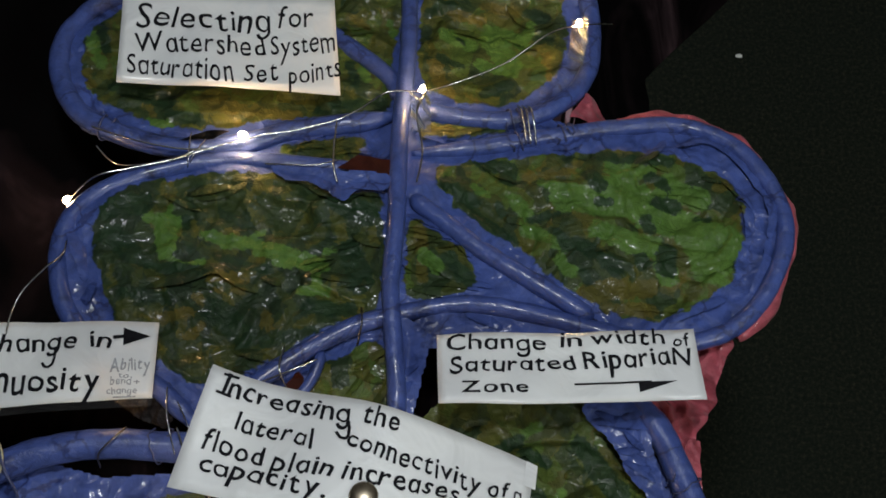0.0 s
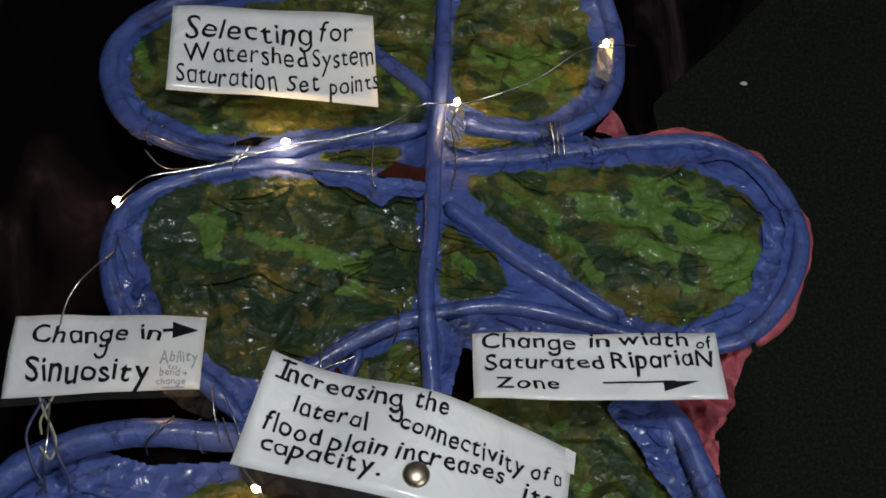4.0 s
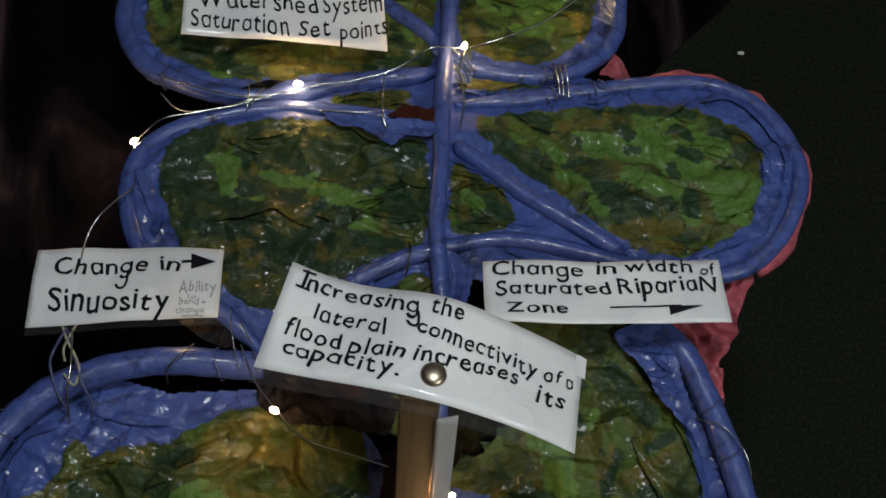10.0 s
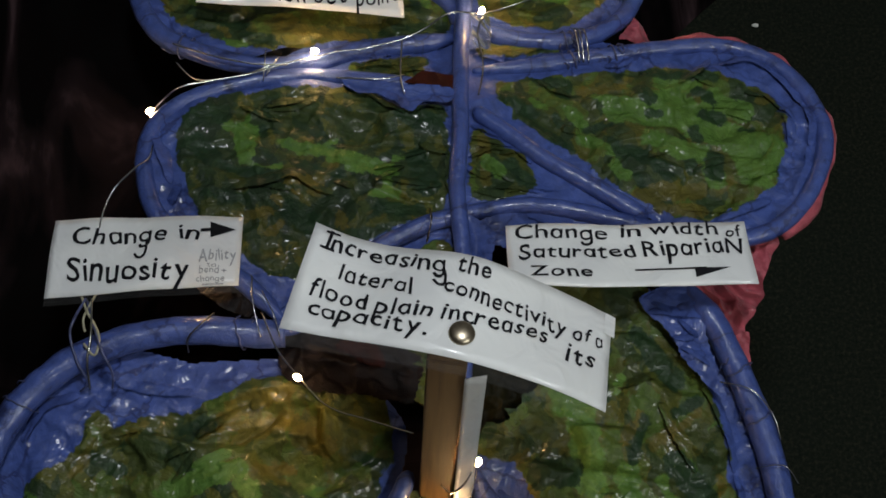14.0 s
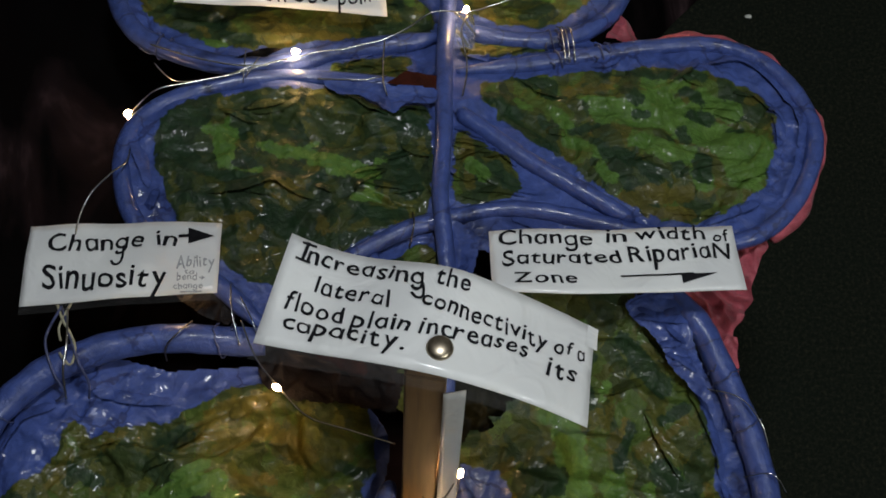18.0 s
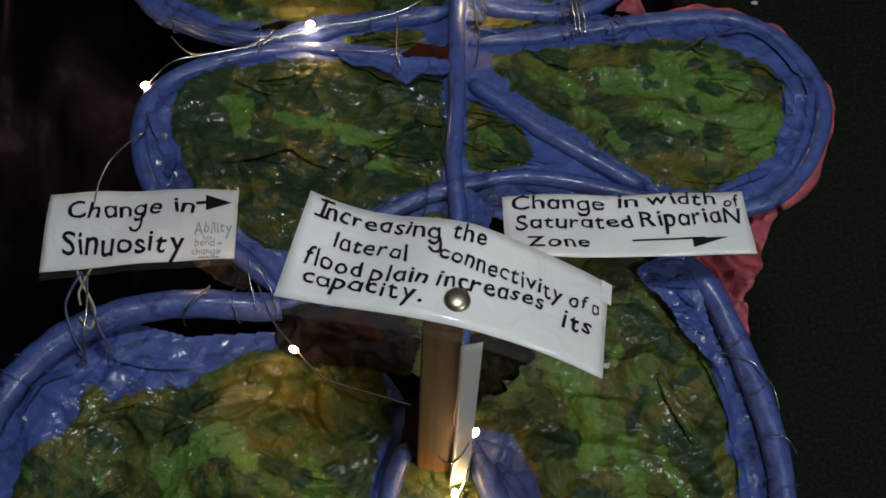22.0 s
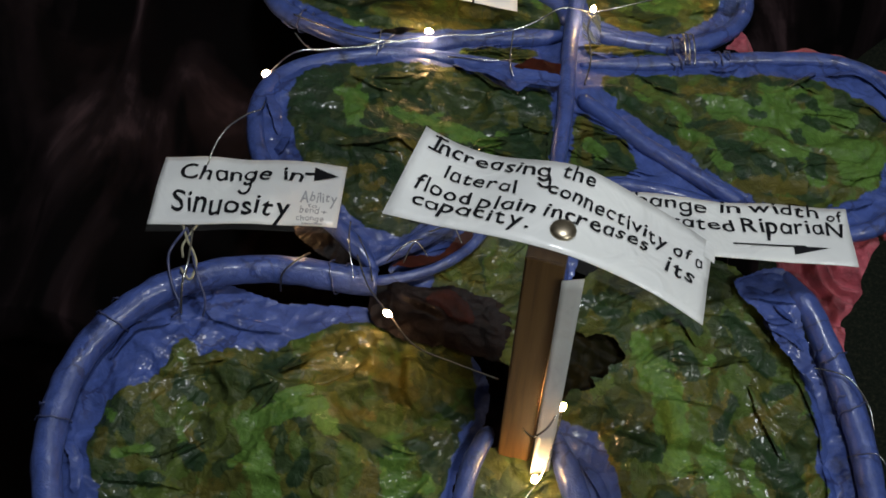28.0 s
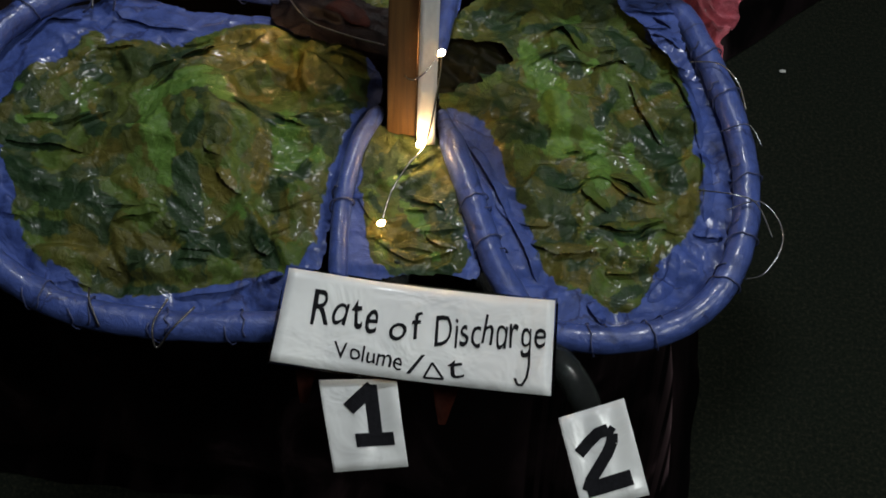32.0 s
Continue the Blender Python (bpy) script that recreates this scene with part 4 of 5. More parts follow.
land([(-0.040, 0.411), (0.029, 0.420), (0.085, 0.432), (0.147, 0.444), (0.208, 0.448), (0.252, 0.430), (0.279, 0.398), (0.293, 0.359), (0.290, 0.322), (0.270, 0.280), (0.241, 0.252), (0.205, 0.240), (0.165, 0.242), (0.127, 0.257), (0.080, 0.288), (0.041, 0.312), (0.006, 0.338), (-0.040, 0.368)],
     [(-0.008, 0.392), (0.039, 0.408), (0.10, 0.414), (0.151, 0.419), (0.215, 0.408), (0.252, 0.378), (0.255, 0.332), (0.238, 0.290), (0.19, 0.260), (0.150, 0.262), (0.10, 0.288), (0.065, 0.318), (0.021, 0.345)],
     0.008, 0.004, meadow=[(0.149, 0.377, 0.239, 0.33, 0.0176), (0.216, 0.34, 0.229, 0.309, 0.0164), (0.147, 0.4, 0.174, 0.4, 0.01), (0.104, 0.369, 0.153, 0.366, 0.0128), (0.084, 0.384, 0.129, 0.374, 0.006), (0.057, 0.369, 0.072, 0.352, 0.0069), (0.07, 0.339, 0.104, 0.325, 0.0063), (0.133, 0.338, 0.176, 0.323, 0.0097), (0.181, 0.329, 0.19, 0.298, 0.0087), (0.218, 0.298, 0.238, 0.296, 0.0043), (0.025, 0.377, 0.036, 0.369, 0.004), (0.194, 0.384, 0.222, 0.373, 0.0099), (0.099, 0.31, 0.108, 0.3, 0.0058), (-0.017, 0.311, -0.005, 0.302, 0.0058)],
     ochre=[(0.122, 0.28, 0.175, 0.288, 0.0096), (0.141, 0.266, 0.179, 0.269, 0.0062), (0.07, 0.39, 0.105, 0.396, 0.0055), (0.237, 0.383, 0.247, 0.386, 0.0049), (0.192, 0.293, 0.205, 0.297, 0.0062), (0.11, 0.399, 0.12, 0.408, 0.004)],
     dusk=[(0.186, 0.369, 0.2, 0.366, 0.0064), (0.175, 0.351, 0.177, 0.344, 0.0063), (0.219, 0.355, 0.229, 0.355, 0.0039), (0.191, 0.32, 0.19, 0.306, 0.0087), (0.168, 0.313, 0.171, 0.308, 0.0063), (0.179, 0.391, 0.194, 0.384, 0.005), (0.134, 0.368, 0.142, 0.367, 0.0044), (0.125, 0.393, 0.134, 0.382, 0.007), (0.135, 0.413, 0.195, 0.407, 0.006), (0.029, 0.405, 0.057, 0.397, 0.0075), (0.05, 0.386, 0.066, 0.383, 0.0045), (0.0, 0.382, 0.023, 0.361, 0.0064), (0.026, 0.348, 0.056, 0.325, 0.0068), (0.074, 0.349, 0.097, 0.354, 0.0044), (0.096, 0.336, 0.109, 0.32, 0.0054), (0.113, 0.327, 0.148, 0.303, 0.0068), (0.119, 0.296, 0.123, 0.291, 0.0048), (0.045, 0.36, 0.05, 0.352, 0.0039)],
     creases=[[(0.19, 0.338), (0.214, 0.328), (0.232, 0.315), (0.247, 0.291), (0.253, 0.261)]], seams=[[(0.203, 0.423), (0.231, 0.431), (0.255, 0.414)], [(0.25, 0.419), (0.268, 0.397), (0.277, 0.374)], [(0.277, 0.377), (0.282, 0.355), (0.279, 0.336)], [(0.278, 0.336), (0.274, 0.31), (0.26, 0.284)], [(0.256, 0.368), (0.262, 0.352), (0.26, 0.336)], [(0.004, 0.417), (0.029, 0.411), (0.054, 0.413)], [(-0.025, 0.394), (-0.022, 0.371), (-0.019, 0.352)], [(0.058, 0.304), (0.079, 0.287), (0.103, 0.27)], [(0.188, 0.257), (0.217, 0.27), (0.241, 0.281)]],
     label=DARK, seed=6.7, tone=0.02, folds=14)
land([(-0.042, 0.368), (0.006, 0.338), (0.041, 0.312), (0.080, 0.288), (0.127, 0.255), (0.065, 0.264), (0.018, 0.268), (-0.042, 0.257)],
     [(-0.028, 0.342), (-0.008, 0.330), (0.012, 0.318), (0.032, 0.290), (0.02, 0.280), (-0.03, 0.274)], 0.006, 0.006, meadow=[(-0.017, 0.311, -0.005, 0.302, 0.006)], ochre=[(-0.022, 0.335, -0.018, 0.29, 0.005)], dusk=[(0.005, 0.31, 0.02, 0.29, 0.007)], label=DARK, seed=7.9)
land([(-0.185, 0.158), (-0.139, 0.203), (-0.104, 0.228), (-0.067, 0.248), (-0.036, 0.257), (-0.034, 0.09), (-0.075, 0.085), (-0.12, 0.128)],
     [(-0.12, 0.192), (-0.085, 0.218), (-0.05, 0.232), (-0.03, 0.17), (-0.03, 0.07), (-0.08, 0.07), (-0.14, 0.15)], 0.006, 0.012, label=DARK, seed=8.8)
land([(-0.195, 0.121), (-0.24, 0.118), (-0.262, 0.117), (-0.290, 0.121), (-0.322, 0.123), (-0.359, 0.106), (-0.393, 0.076), (-0.417, 0.036), (-0.427, -0.007), (-0.427, -0.052), (-0.416, -0.090), (-0.398, -0.128), (-0.370, -0.158), (-0.330, -0.178), (-0.287, -0.187), (-0.218, -0.186), (-0.137, -0.174), (-0.112, -0.150), (-0.102, -0.06), (-0.099, -0.01), (-0.084, 0.03), (-0.080, 0.065), (-0.105, 0.095), (-0.15, 0.112)],
     [(-0.399, -0.038), (-0.394, -0.006), (-0.38, 0.014), (-0.364, 0.023), (-0.349, 0.048), (-0.339, 0.067), (-0.325, 0.054), (-0.306, 0.063), (-0.272, 0.068), (-0.236, 0.086), (-0.2, 0.103), (-0.169, 0.102), (-0.109, 0.102), (-0.095, 0.045), (-0.104, 0.018), (-0.111, -0.028), (-0.114, -0.068), (-0.12, -0.11), (-0.14, -0.128), (-0.17, -0.142), (-0.213, -0.154), (-0.252, -0.163), (-0.289, -0.163), (-0.319, -0.152), (-0.347, -0.139), (-0.365, -0.1), (-0.382, -0.07)],
     0.010, 0.013, meadow=[(-0.278, 0.001, -0.221, 0.023, 0.0097), (-0.271, -0.004, -0.249, -0.052, 0.0113), (-0.249, -0.052, -0.243, -0.071, 0.0062), (-0.251, 0.025, -0.229, 0.035, 0.0052), (-0.158, 0.003, -0.147, -0.037, 0.0111), (-0.143, -0.032, -0.125, -0.023, 0.0062), (-0.377, -0.034, -0.35, -0.028, 0.0046), (-0.217, 0.015, -0.206, 0.004, 0.0077), (-0.39, -0.003, -0.384, -0.009, 0.0037), (-0.28, -0.031, -0.272, -0.021, 0.0042), (-0.331, -0.008, -0.322, -0.023, 0.0033), (-0.181, -0.081, -0.174, -0.093, 0.0032)],
     ochre=[(-0.233, 0.072, -0.182, 0.093, 0.0079), (-0.219, 0.053, -0.182, 0.068, 0.0087), (-0.17, 0.06, -0.148, 0.045, 0.0087), (-0.202, 0.026, -0.177, 0.026, 0.0058), (-0.251, 0.046, -0.23, 0.061, 0.0034), (-0.316, 0.045, -0.299, 0.059, 0.0029), (-0.311, -0.125, -0.27, -0.143, 0.0099), (-0.274, -0.125, -0.229, -0.122, 0.0068), (-0.211, -0.063, -0.192, -0.071, 0.0083), (-0.172, -0.024, -0.167, -0.057, 0.007), (-0.316, -0.063, -0.291, -0.051, 0.0057), (-0.129, -0.062, -0.115, -0.086, 0.0055), (-0.39, -0.02, -0.389, -0.037, 0.0041), (-0.311, -0.023, -0.326, -0.008, 0.0038), (-0.356, 0.014, -0.346, 0.028, 0.0043), (-0.271, -0.074, -0.26, -0.086, 0.0046), (-0.147, -0.065, -0.14, -0.1, 0.0041)],
     dusk=[(-0.38, -0.056, -0.339, -0.049, 0.0051), (-0.368, -0.08, -0.327, -0.098, 0.0118), (-0.324, -0.088, -0.285, -0.099, 0.0082), (-0.348, -0.122, -0.322, -0.12, 0.0072), (-0.321, -0.024, -0.31, -0.032, 0.0077), (-0.318, 0.021, -0.336, 0.029, 0.0062), (-0.372, -0.016, -0.368, -0.022, 0.006), (-0.23, -0.059, -0.216, -0.096, 0.0102), (-0.222, -0.021, -0.229, -0.039, 0.0061), (-0.193, 0.009, -0.162, -0.003, 0.0071), (-0.192, -0.115, -0.218, -0.132, 0.0091), (-0.157, -0.104, -0.146, -0.119, 0.0073), (-0.132, -0.039, -0.149, -0.052, 0.0061), (-0.263, -0.158, -0.222, -0.155, 0.0049), (-0.235, -0.087, -0.212, -0.113, 0.0064), (-0.14, 0.005, -0.125, -0.0, 0.0058), (-0.123, 0.039, -0.102, 0.033, 0.0048), (-0.268, 0.054, -0.251, 0.064, 0.0044)],
     creases=[[(-0.385, -0.054), (-0.349, -0.049), (-0.319, -0.053)], [(-0.257, 0.049), (-0.232, 0.067)], [(-0.197, -0.026), (-0.211, -0.042), (-0.2, -0.049)], [(-0.202, -0.057), (-0.178, -0.073)], [(-0.282, -0.11), (-0.266, -0.101), (-0.243, -0.098)], [(-0.165, -0.105), (-0.147, -0.115)], [(-0.214, 0.075), (-0.19, 0.091)]],
     seams=[[(-0.421, -0.028), (-0.407, -0.045), (-0.404, -0.07)], [(-0.384, -0.128), (-0.366, -0.147), (-0.345, -0.156)], [(-0.306, -0.166), (-0.264, -0.174), (-0.228, -0.169)], [(-0.221, -0.159), (-0.187, -0.149), (-0.161, -0.14)], [(-0.156, -0.139), (-0.136, -0.127)], [(-0.398, 0.039), (-0.381, 0.068), (-0.355, 0.08)], [(-0.106, -0.027), (-0.109, -0.067), (-0.113, -0.096)], [(-0.328, 0.093), (-0.297, 0.088), (-0.261, 0.086)]],
     label=DARK, swell=0.002, seed=9.4, folds=24, tone=0.06, hump=(-0.22, -0.02, 0.065, 0.045, 0.028))
land([(-0.030, 0.145), (-0.014, 0.174), (0.014, 0.197), (0.044, 0.203), (0.075, 0.209), (0.105, 0.208), (0.128, 0.200), (0.150, 0.180), (0.177, 0.151), (0.202, 0.116), (0.222, 0.066), (0.236, 0.013), (0.238, -0.040), (0.225, -0.090), (0.194, -0.125), (0.150, -0.144), (0.100, -0.148), (0.070, -0.139), (0.050, -0.117), (0.030, -0.086), (0.010, -0.048), (-0.009, -0.008), (-0.020, 0.026), (-0.036, 0.06), (-0.038, 0.10)],
     [(-0.053, 0.21), (-0.032, 0.057), (0.009, 0.041), (0.023, 0.021), (0.04, -0.018), (0.063, -0.063), (0.076, -0.089), (0.1, -0.104), (0.124, -0.114), (0.151, -0.119), (0.163, -0.099), (0.174, -0.067), (0.195, -0.045), (0.203, -0.015), (0.196, 0.036), (0.187, 0.078), (0.173, 0.124), (0.147, 0.158), (0.122, 0.203), (0.108, 0.238)],
     0.009, 0.011, meadow=[(0.041, 0.122, 0.053, 0.088, 0.0089), (0.066, 0.085, 0.076, 0.03, 0.0128), (0.068, 0.027, 0.083, 0.02, 0.0086), (0.107, 0.034, 0.116, -0.006, 0.0097), (0.137, 0.03, 0.16, -0.011, 0.0048), (0.07, 0.163, 0.081, 0.168, 0.0036), (0.052, 0.105, 0.071, 0.103, 0.0044), (0.101, 0.113, 0.096, 0.101, 0.0034), (0.185, 0.078, 0.175, 0.071, 0.0029), (0.162, 0.047, 0.168, 0.032, 0.0028), (0.132, -0.058, 0.137, -0.062, 0.0032)],
     ochre=[(0.022, 0.02, 0.04, -0.018, 0.0047), (0.194, -0.007, 0.19, -0.036, 0.0073), (0.08, -0.089, 0.108, -0.098, 0.0082), (0.088, -0.073, 0.115, -0.075, 0.0059), (0.129, 0.058, 0.17, 0.086, 0.0038), (0.068, -0.054, 0.082, -0.06, 0.0046), (0.129, -0.016, 0.158, -0.03, 0.0065), (0.118, 0.079, 0.104, 0.061, 0.0048), (0.01, 0.04, 0.02, 0.048, 0.0039), (0.187, 0.033, 0.183, 0.003, 0.0033), (0.169, -0.067, 0.166, -0.085, 0.0045), (0.089, 0.01, 0.081, -0.001, 0.0047)],
     # last two dusk strokes: dark paint that also carries the post and sign's shade
     dusk=[(0.033, 0.032, 0.057, 0.035, 0.0133), (0.076, 0.115, 0.086, 0.099, 0.0079), (0.118, 0.153, 0.149, 0.114, 0.0094), (0.069, 0.145, 0.088, 0.137, 0.006), (0.039, 0.14, 0.067, 0.156, 0.0051), (0.164, 0.03, 0.179, -0.003, 0.0103), (0.148, 0.045, 0.174, 0.017, 0.0107), (0.071, -0.011, 0.092, -0.014, 0.0087), (0.143, -0.023, 0.117, -0.046, 0.0055), (0.138, -0.112, 0.154, -0.1, 0.0054), (0.11, -0.057, 0.159, -0.054, 0.0046), (-0.008, 0.152, 0.017, 0.145, 0.0061), (0.111, 0.044, 0.122, 0.08, 0.0039), (0.169, 0.098, 0.15, 0.085, 0.0048), (0.012, 0.102, -0.006, 0.09, 0.015), (-0.02, 0.11, -0.016, 0.07, 0.012)],
     creases=[[(0.063, -0.069), (0.083, -0.075), (0.128, -0.068)], [(0.118, -0.048), (0.143, -0.048), (0.172, -0.04)], [(0.123, -0.003), (0.144, -0.004), (0.158, -0.021)], [(0.057, 0.137), (0.073, 0.146), (0.089, 0.121)], [(0.134, 0.094), (0.151, 0.065), (0.167, 0.036)], [(0.101, -0.019), (0.126, -0.035)], [(0.127, -0.089), (0.146, -0.085), (0.161, -0.076)]],
     seams=[[(0.133, 0.201), (0.152, 0.165), (0.168, 0.129)], [(0.168, 0.123), (0.189, 0.079), (0.2, 0.036)], [(0.2, 0.036), (0.207, -0.004), (0.206, -0.034)], [(0.183, -0.065), (0.18, -0.088), (0.164, -0.108)], [(0.115, -0.115), (0.13, -0.13)], [(-0.003, 0.017), (0.02, -0.01), (0.037, -0.038)], [(0.037, -0.038), (0.06, -0.073), (0.072, -0.099)], [(0.197, -0.044), (0.222, -0.046)], [(0.014, -0.001), (0.043, -0.047)]],
     label=DARK, swell=-0.006, seed=10.7, folds=16, tone=0.05, tear=0.007,
     hole=[(-0.05, 0.114), (-0.020, 0.121), (-0.006, 0.114), (0.010, 0.117), (0.025, 0.106), (0.010, 0.099), (0.014, 0.090), (-0.004, 0.087), (0.002, 0.077), (-0.016, 0.074), (-0.024, 0.064), (-0.05, 0.07)])
land([(-0.084, 0.012), (-0.030, 0.016), (-0.008, -0.02), (0.010, -0.06), (0.028, -0.108), (-0.01, -0.116), (-0.045, -0.119), (-0.075, -0.130), (-0.092, -0.108), (-0.094, -0.05)],
     [(-0.088, 0.02), (-0.024, 0.02), (-0.006, -0.02), (0.006, -0.06), (0.012, -0.095), (0.0, -0.112), (-0.045, -0.116), (-0.064, -0.108), (-0.072, -0.085), (-0.084, -0.045)],
     0.008, 0.004, meadow=[(-0.045, -0.056, -0.024, -0.076, 0.0046), (-0.059, -0.041, -0.044, -0.029, 0.0028), (-0.016, -0.096, -0.011, -0.099, 0.0036), (-0.072, -0.033, -0.068, -0.027, 0.0023)],
     ochre=[(-0.064, -0.082, -0.036, -0.087, 0.0082), (-0.021, -0.025, -0.011, -0.028, 0.0042), (-0.048, -0.101, -0.024, -0.101, 0.0046), (-0.045, -0.07, -0.049, -0.078, 0.0037)],
     dusk=[(-0.017, -0.046, -0.009, -0.071, 0.006), (-0.074, -0.053, -0.063, -0.067, 0.0032), (-0.053, -0.031, -0.041, -0.019, 0.0023), (-0.046, -0.114, -0.001, -0.109, 0.0041), (-0.006, -0.052, 0.002, -0.079, 0.0037)],
     label=DARK, seed=12.2, tone=0.02)
land([(0.114, 0.180), (0.134, 0.196), (0.158, 0.202), (0.172, 0.180), (0.180, 0.150), (0.190, 0.120), (0.196, 0.092), (0.186, 0.084), (0.170, 0.104), (0.152, 0.128), (0.134, 0.156)], [], 0.013, -0.003, label="crumpled blue painted sheet", seed=14.0, folds=9, tear=0.006)
land([(-0.156, 0.386), (-0.138, 0.369), (-0.122, 0.370), (-0.103, 0.362), (-0.088, 0.352), (-0.076, 0.365), (-0.050, 0.367), (-0.050, 0.384), (-0.104, 0.388), (-0.135, 0.390)], [], 0.003, -0.007, label="torn edge of the blue painted sheet", seed=15.0, folds=0)
# blue sheet under the arched tube and beside the spine
land([(-0.036, 0.236), (-0.025, 0.252), (0.008, 0.264), (0.056, 0.264), (0.103, 0.253), (0.141, 0.247), (0.131, 0.226), (0.056, 0.222), (-0.005, 0.226)], [], 0.005, 0.006, label="crumpled blue painted sheet", seed=16.0, folds=3)
land([(-0.040, 0.252), (-0.016, 0.246), (-0.009, 0.232), (-0.012, 0.204), (-0.018, 0.170), (-0.024, 0.135), (-0.033, 0.113), (-0.040, 0.15), (-0.042, 0.2)], [], 0.005, -0.002, label="crumpled blue painted sheet", seed=17.0, folds=2)


# brown backing seen through the gaps
box_object("backing_card", (-0.14, 0.375, bed(-0.09, 0.40) - 0.030), (-0.045, 0.425, bed(-0.09, 0.40) - 0.027), RUST, model, "brown card behind the tubes")


# ---- pink cloth round the middle hoop ----
pink = thing("pink_cloth", "crumpled pink cloth strip tucked round the blue hoop", "cloth")
line = [(0.155, 0.450), (0.185, 0.457), (0.222, 0.456), (0.258, 0.433), (0.284, 0.400), (0.298, 0.358), (0.295, 0.318), (0.275, 0.273), (0.248, 0.248)]
v, f = sweep(spline([(x, y, bed(x, y) - 0.006) for x, y in line], 0.005), lambda s: 0.0062 + 0.0015 * math.sin(s * 23), 12, 0.5)
mesh_object("rim_strip", v, f, PINK, pink)


def fabric(corners, nx, ny, depth, seed):
    verts, faces = [], []
    a, b, c, d = (Vector(q) for q in corners)
    for j in range(ny + 1):
        for i in range(nx + 1):
            s, t = i / nx, j / ny
            p = a.lerp(b, s).lerp(d.lerp(c, s), t)
            p.z += depth * (1 - 2 * abs(noise.noise(Vector((p.x * 60 + p.y * 30, p.y * 40, seed)))) + 0.7 * noise.noise(p * 40))
            p.x += 0.4 * depth * noise.noise(Vector((seed, p.y * 90, p.x * 20)))
            verts.append(p)
    for j in range(ny):
        for i in range(nx):
            k = j * (nx + 1) + i
            faces.append((k, k + 1, k + nx + 2, k + nx + 1))
    return verts, faces


v, f = fabric([(0.150, 0.228, -0.060), (0.250, 0.254, -0.054), (0.212, 0.150, -0.066), (0.186, 0.150, -0.062)], 70, 70, 0.014, 1.0)
mesh_object("hanging_flap", v, f, PINK, pink)
v, f = fabric([(0.196, 0.162, -0.056), (0.219, 0.162, -0.056), (0.221, 0.108, -0.066), (0.214, 0.108, -0.066)], 14, 26, 0.006, 2.0)
mesh_object("hanging_flap", v, f, PINK, pink)
v, f = fabric([(0.110, 0.458, -0.078), (0.126, 0.486, -0.082), (0.141, 0.470, -0.084), (0.146, 0.446, -0.080)], 20, 20, 0.010, 3.0)
mesh_object("tuft", v, f, PINK, pink)

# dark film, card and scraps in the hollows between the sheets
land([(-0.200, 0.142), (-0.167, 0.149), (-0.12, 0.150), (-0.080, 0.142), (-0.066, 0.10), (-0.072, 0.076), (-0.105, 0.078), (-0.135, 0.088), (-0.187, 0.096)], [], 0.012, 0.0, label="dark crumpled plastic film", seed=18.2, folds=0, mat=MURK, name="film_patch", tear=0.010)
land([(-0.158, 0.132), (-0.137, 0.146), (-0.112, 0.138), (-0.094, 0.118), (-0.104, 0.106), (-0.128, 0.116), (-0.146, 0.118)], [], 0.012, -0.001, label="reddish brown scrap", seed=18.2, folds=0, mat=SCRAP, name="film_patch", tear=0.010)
# sheet added under the hole by the post, coloured as deep shade
land([(-0.060, 0.130), (-0.012, 0.140), (0.020, 0.130), (0.034, 0.100), (0.020, 0.066), (-0.010, 0.055), (-0.060, 0.055)], [], 0.014, 0.020, label="near-black olive sheet coloured for the shade in the hollow", seed=10.9, folds=0, mat=GLOOM, name="film_patch")
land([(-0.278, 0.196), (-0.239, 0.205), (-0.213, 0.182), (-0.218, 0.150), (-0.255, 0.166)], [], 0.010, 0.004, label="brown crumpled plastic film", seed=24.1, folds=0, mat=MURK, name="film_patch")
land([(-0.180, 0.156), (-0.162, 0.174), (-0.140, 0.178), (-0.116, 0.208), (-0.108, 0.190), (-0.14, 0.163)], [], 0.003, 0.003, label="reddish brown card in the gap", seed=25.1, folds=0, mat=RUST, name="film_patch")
v, f = fabric([(-0.096, 0.389, -0.036), (-0.078, 0.402, -0.037), (-0.050, 0.398, -0.038), (-0.050, 0.381, -0.036)], 20, 20, 0.002, 7.0)
mesh_object("film_patch", v, f, RUST, model, "reddish brown card in the gap")
v, f = fabric([(-0.237, 0.409, -0.033), (-0.213, 0.419, -0.032), (-0.192, 0.420, -0.034), (-0.206, 0.411, -0.031)], 24, 14, 0.003, 4.0)
mesh_object("film_patch", v, f, SOIL, model, "small torn flap of black film")


# ---- wooden post ----
BASE, HEAD = Vector((-0.0560, 0.0165, -0.060)), Vector((-0.0490, 0.0745, 0.212))
axis = (HEAD - BASE).normalized()
right = (Vector((1, -0.12, 0)) - axis * Vector((1, -0.12, 0)).dot(axis)).normalized()
deep = axis.cross(right)
post = thing("wooden_post", "square pine post standing up from the basin", "post")
bm = bmesh.new()
bmesh.ops.create_cube(bm, size=1)
length = (HEAD - BASE).length
bmesh.ops.scale(bm, vec=(0.027, 0.027, length), verts=bm.verts)
bmesh.ops.bevel(bm, geom=bm.edges[:], offset=0.0015, segments=2, affect="EDGES")
stick = part("shaft", bm, WOOD, post, smooth=False)
turn = Matrix((right, deep, axis)).transposed().to_4x4()
stick.matrix_world = Matrix.Translation((BASE + HEAD) / 2) @ turn


# ---- signs ----
GLYPHS = {}


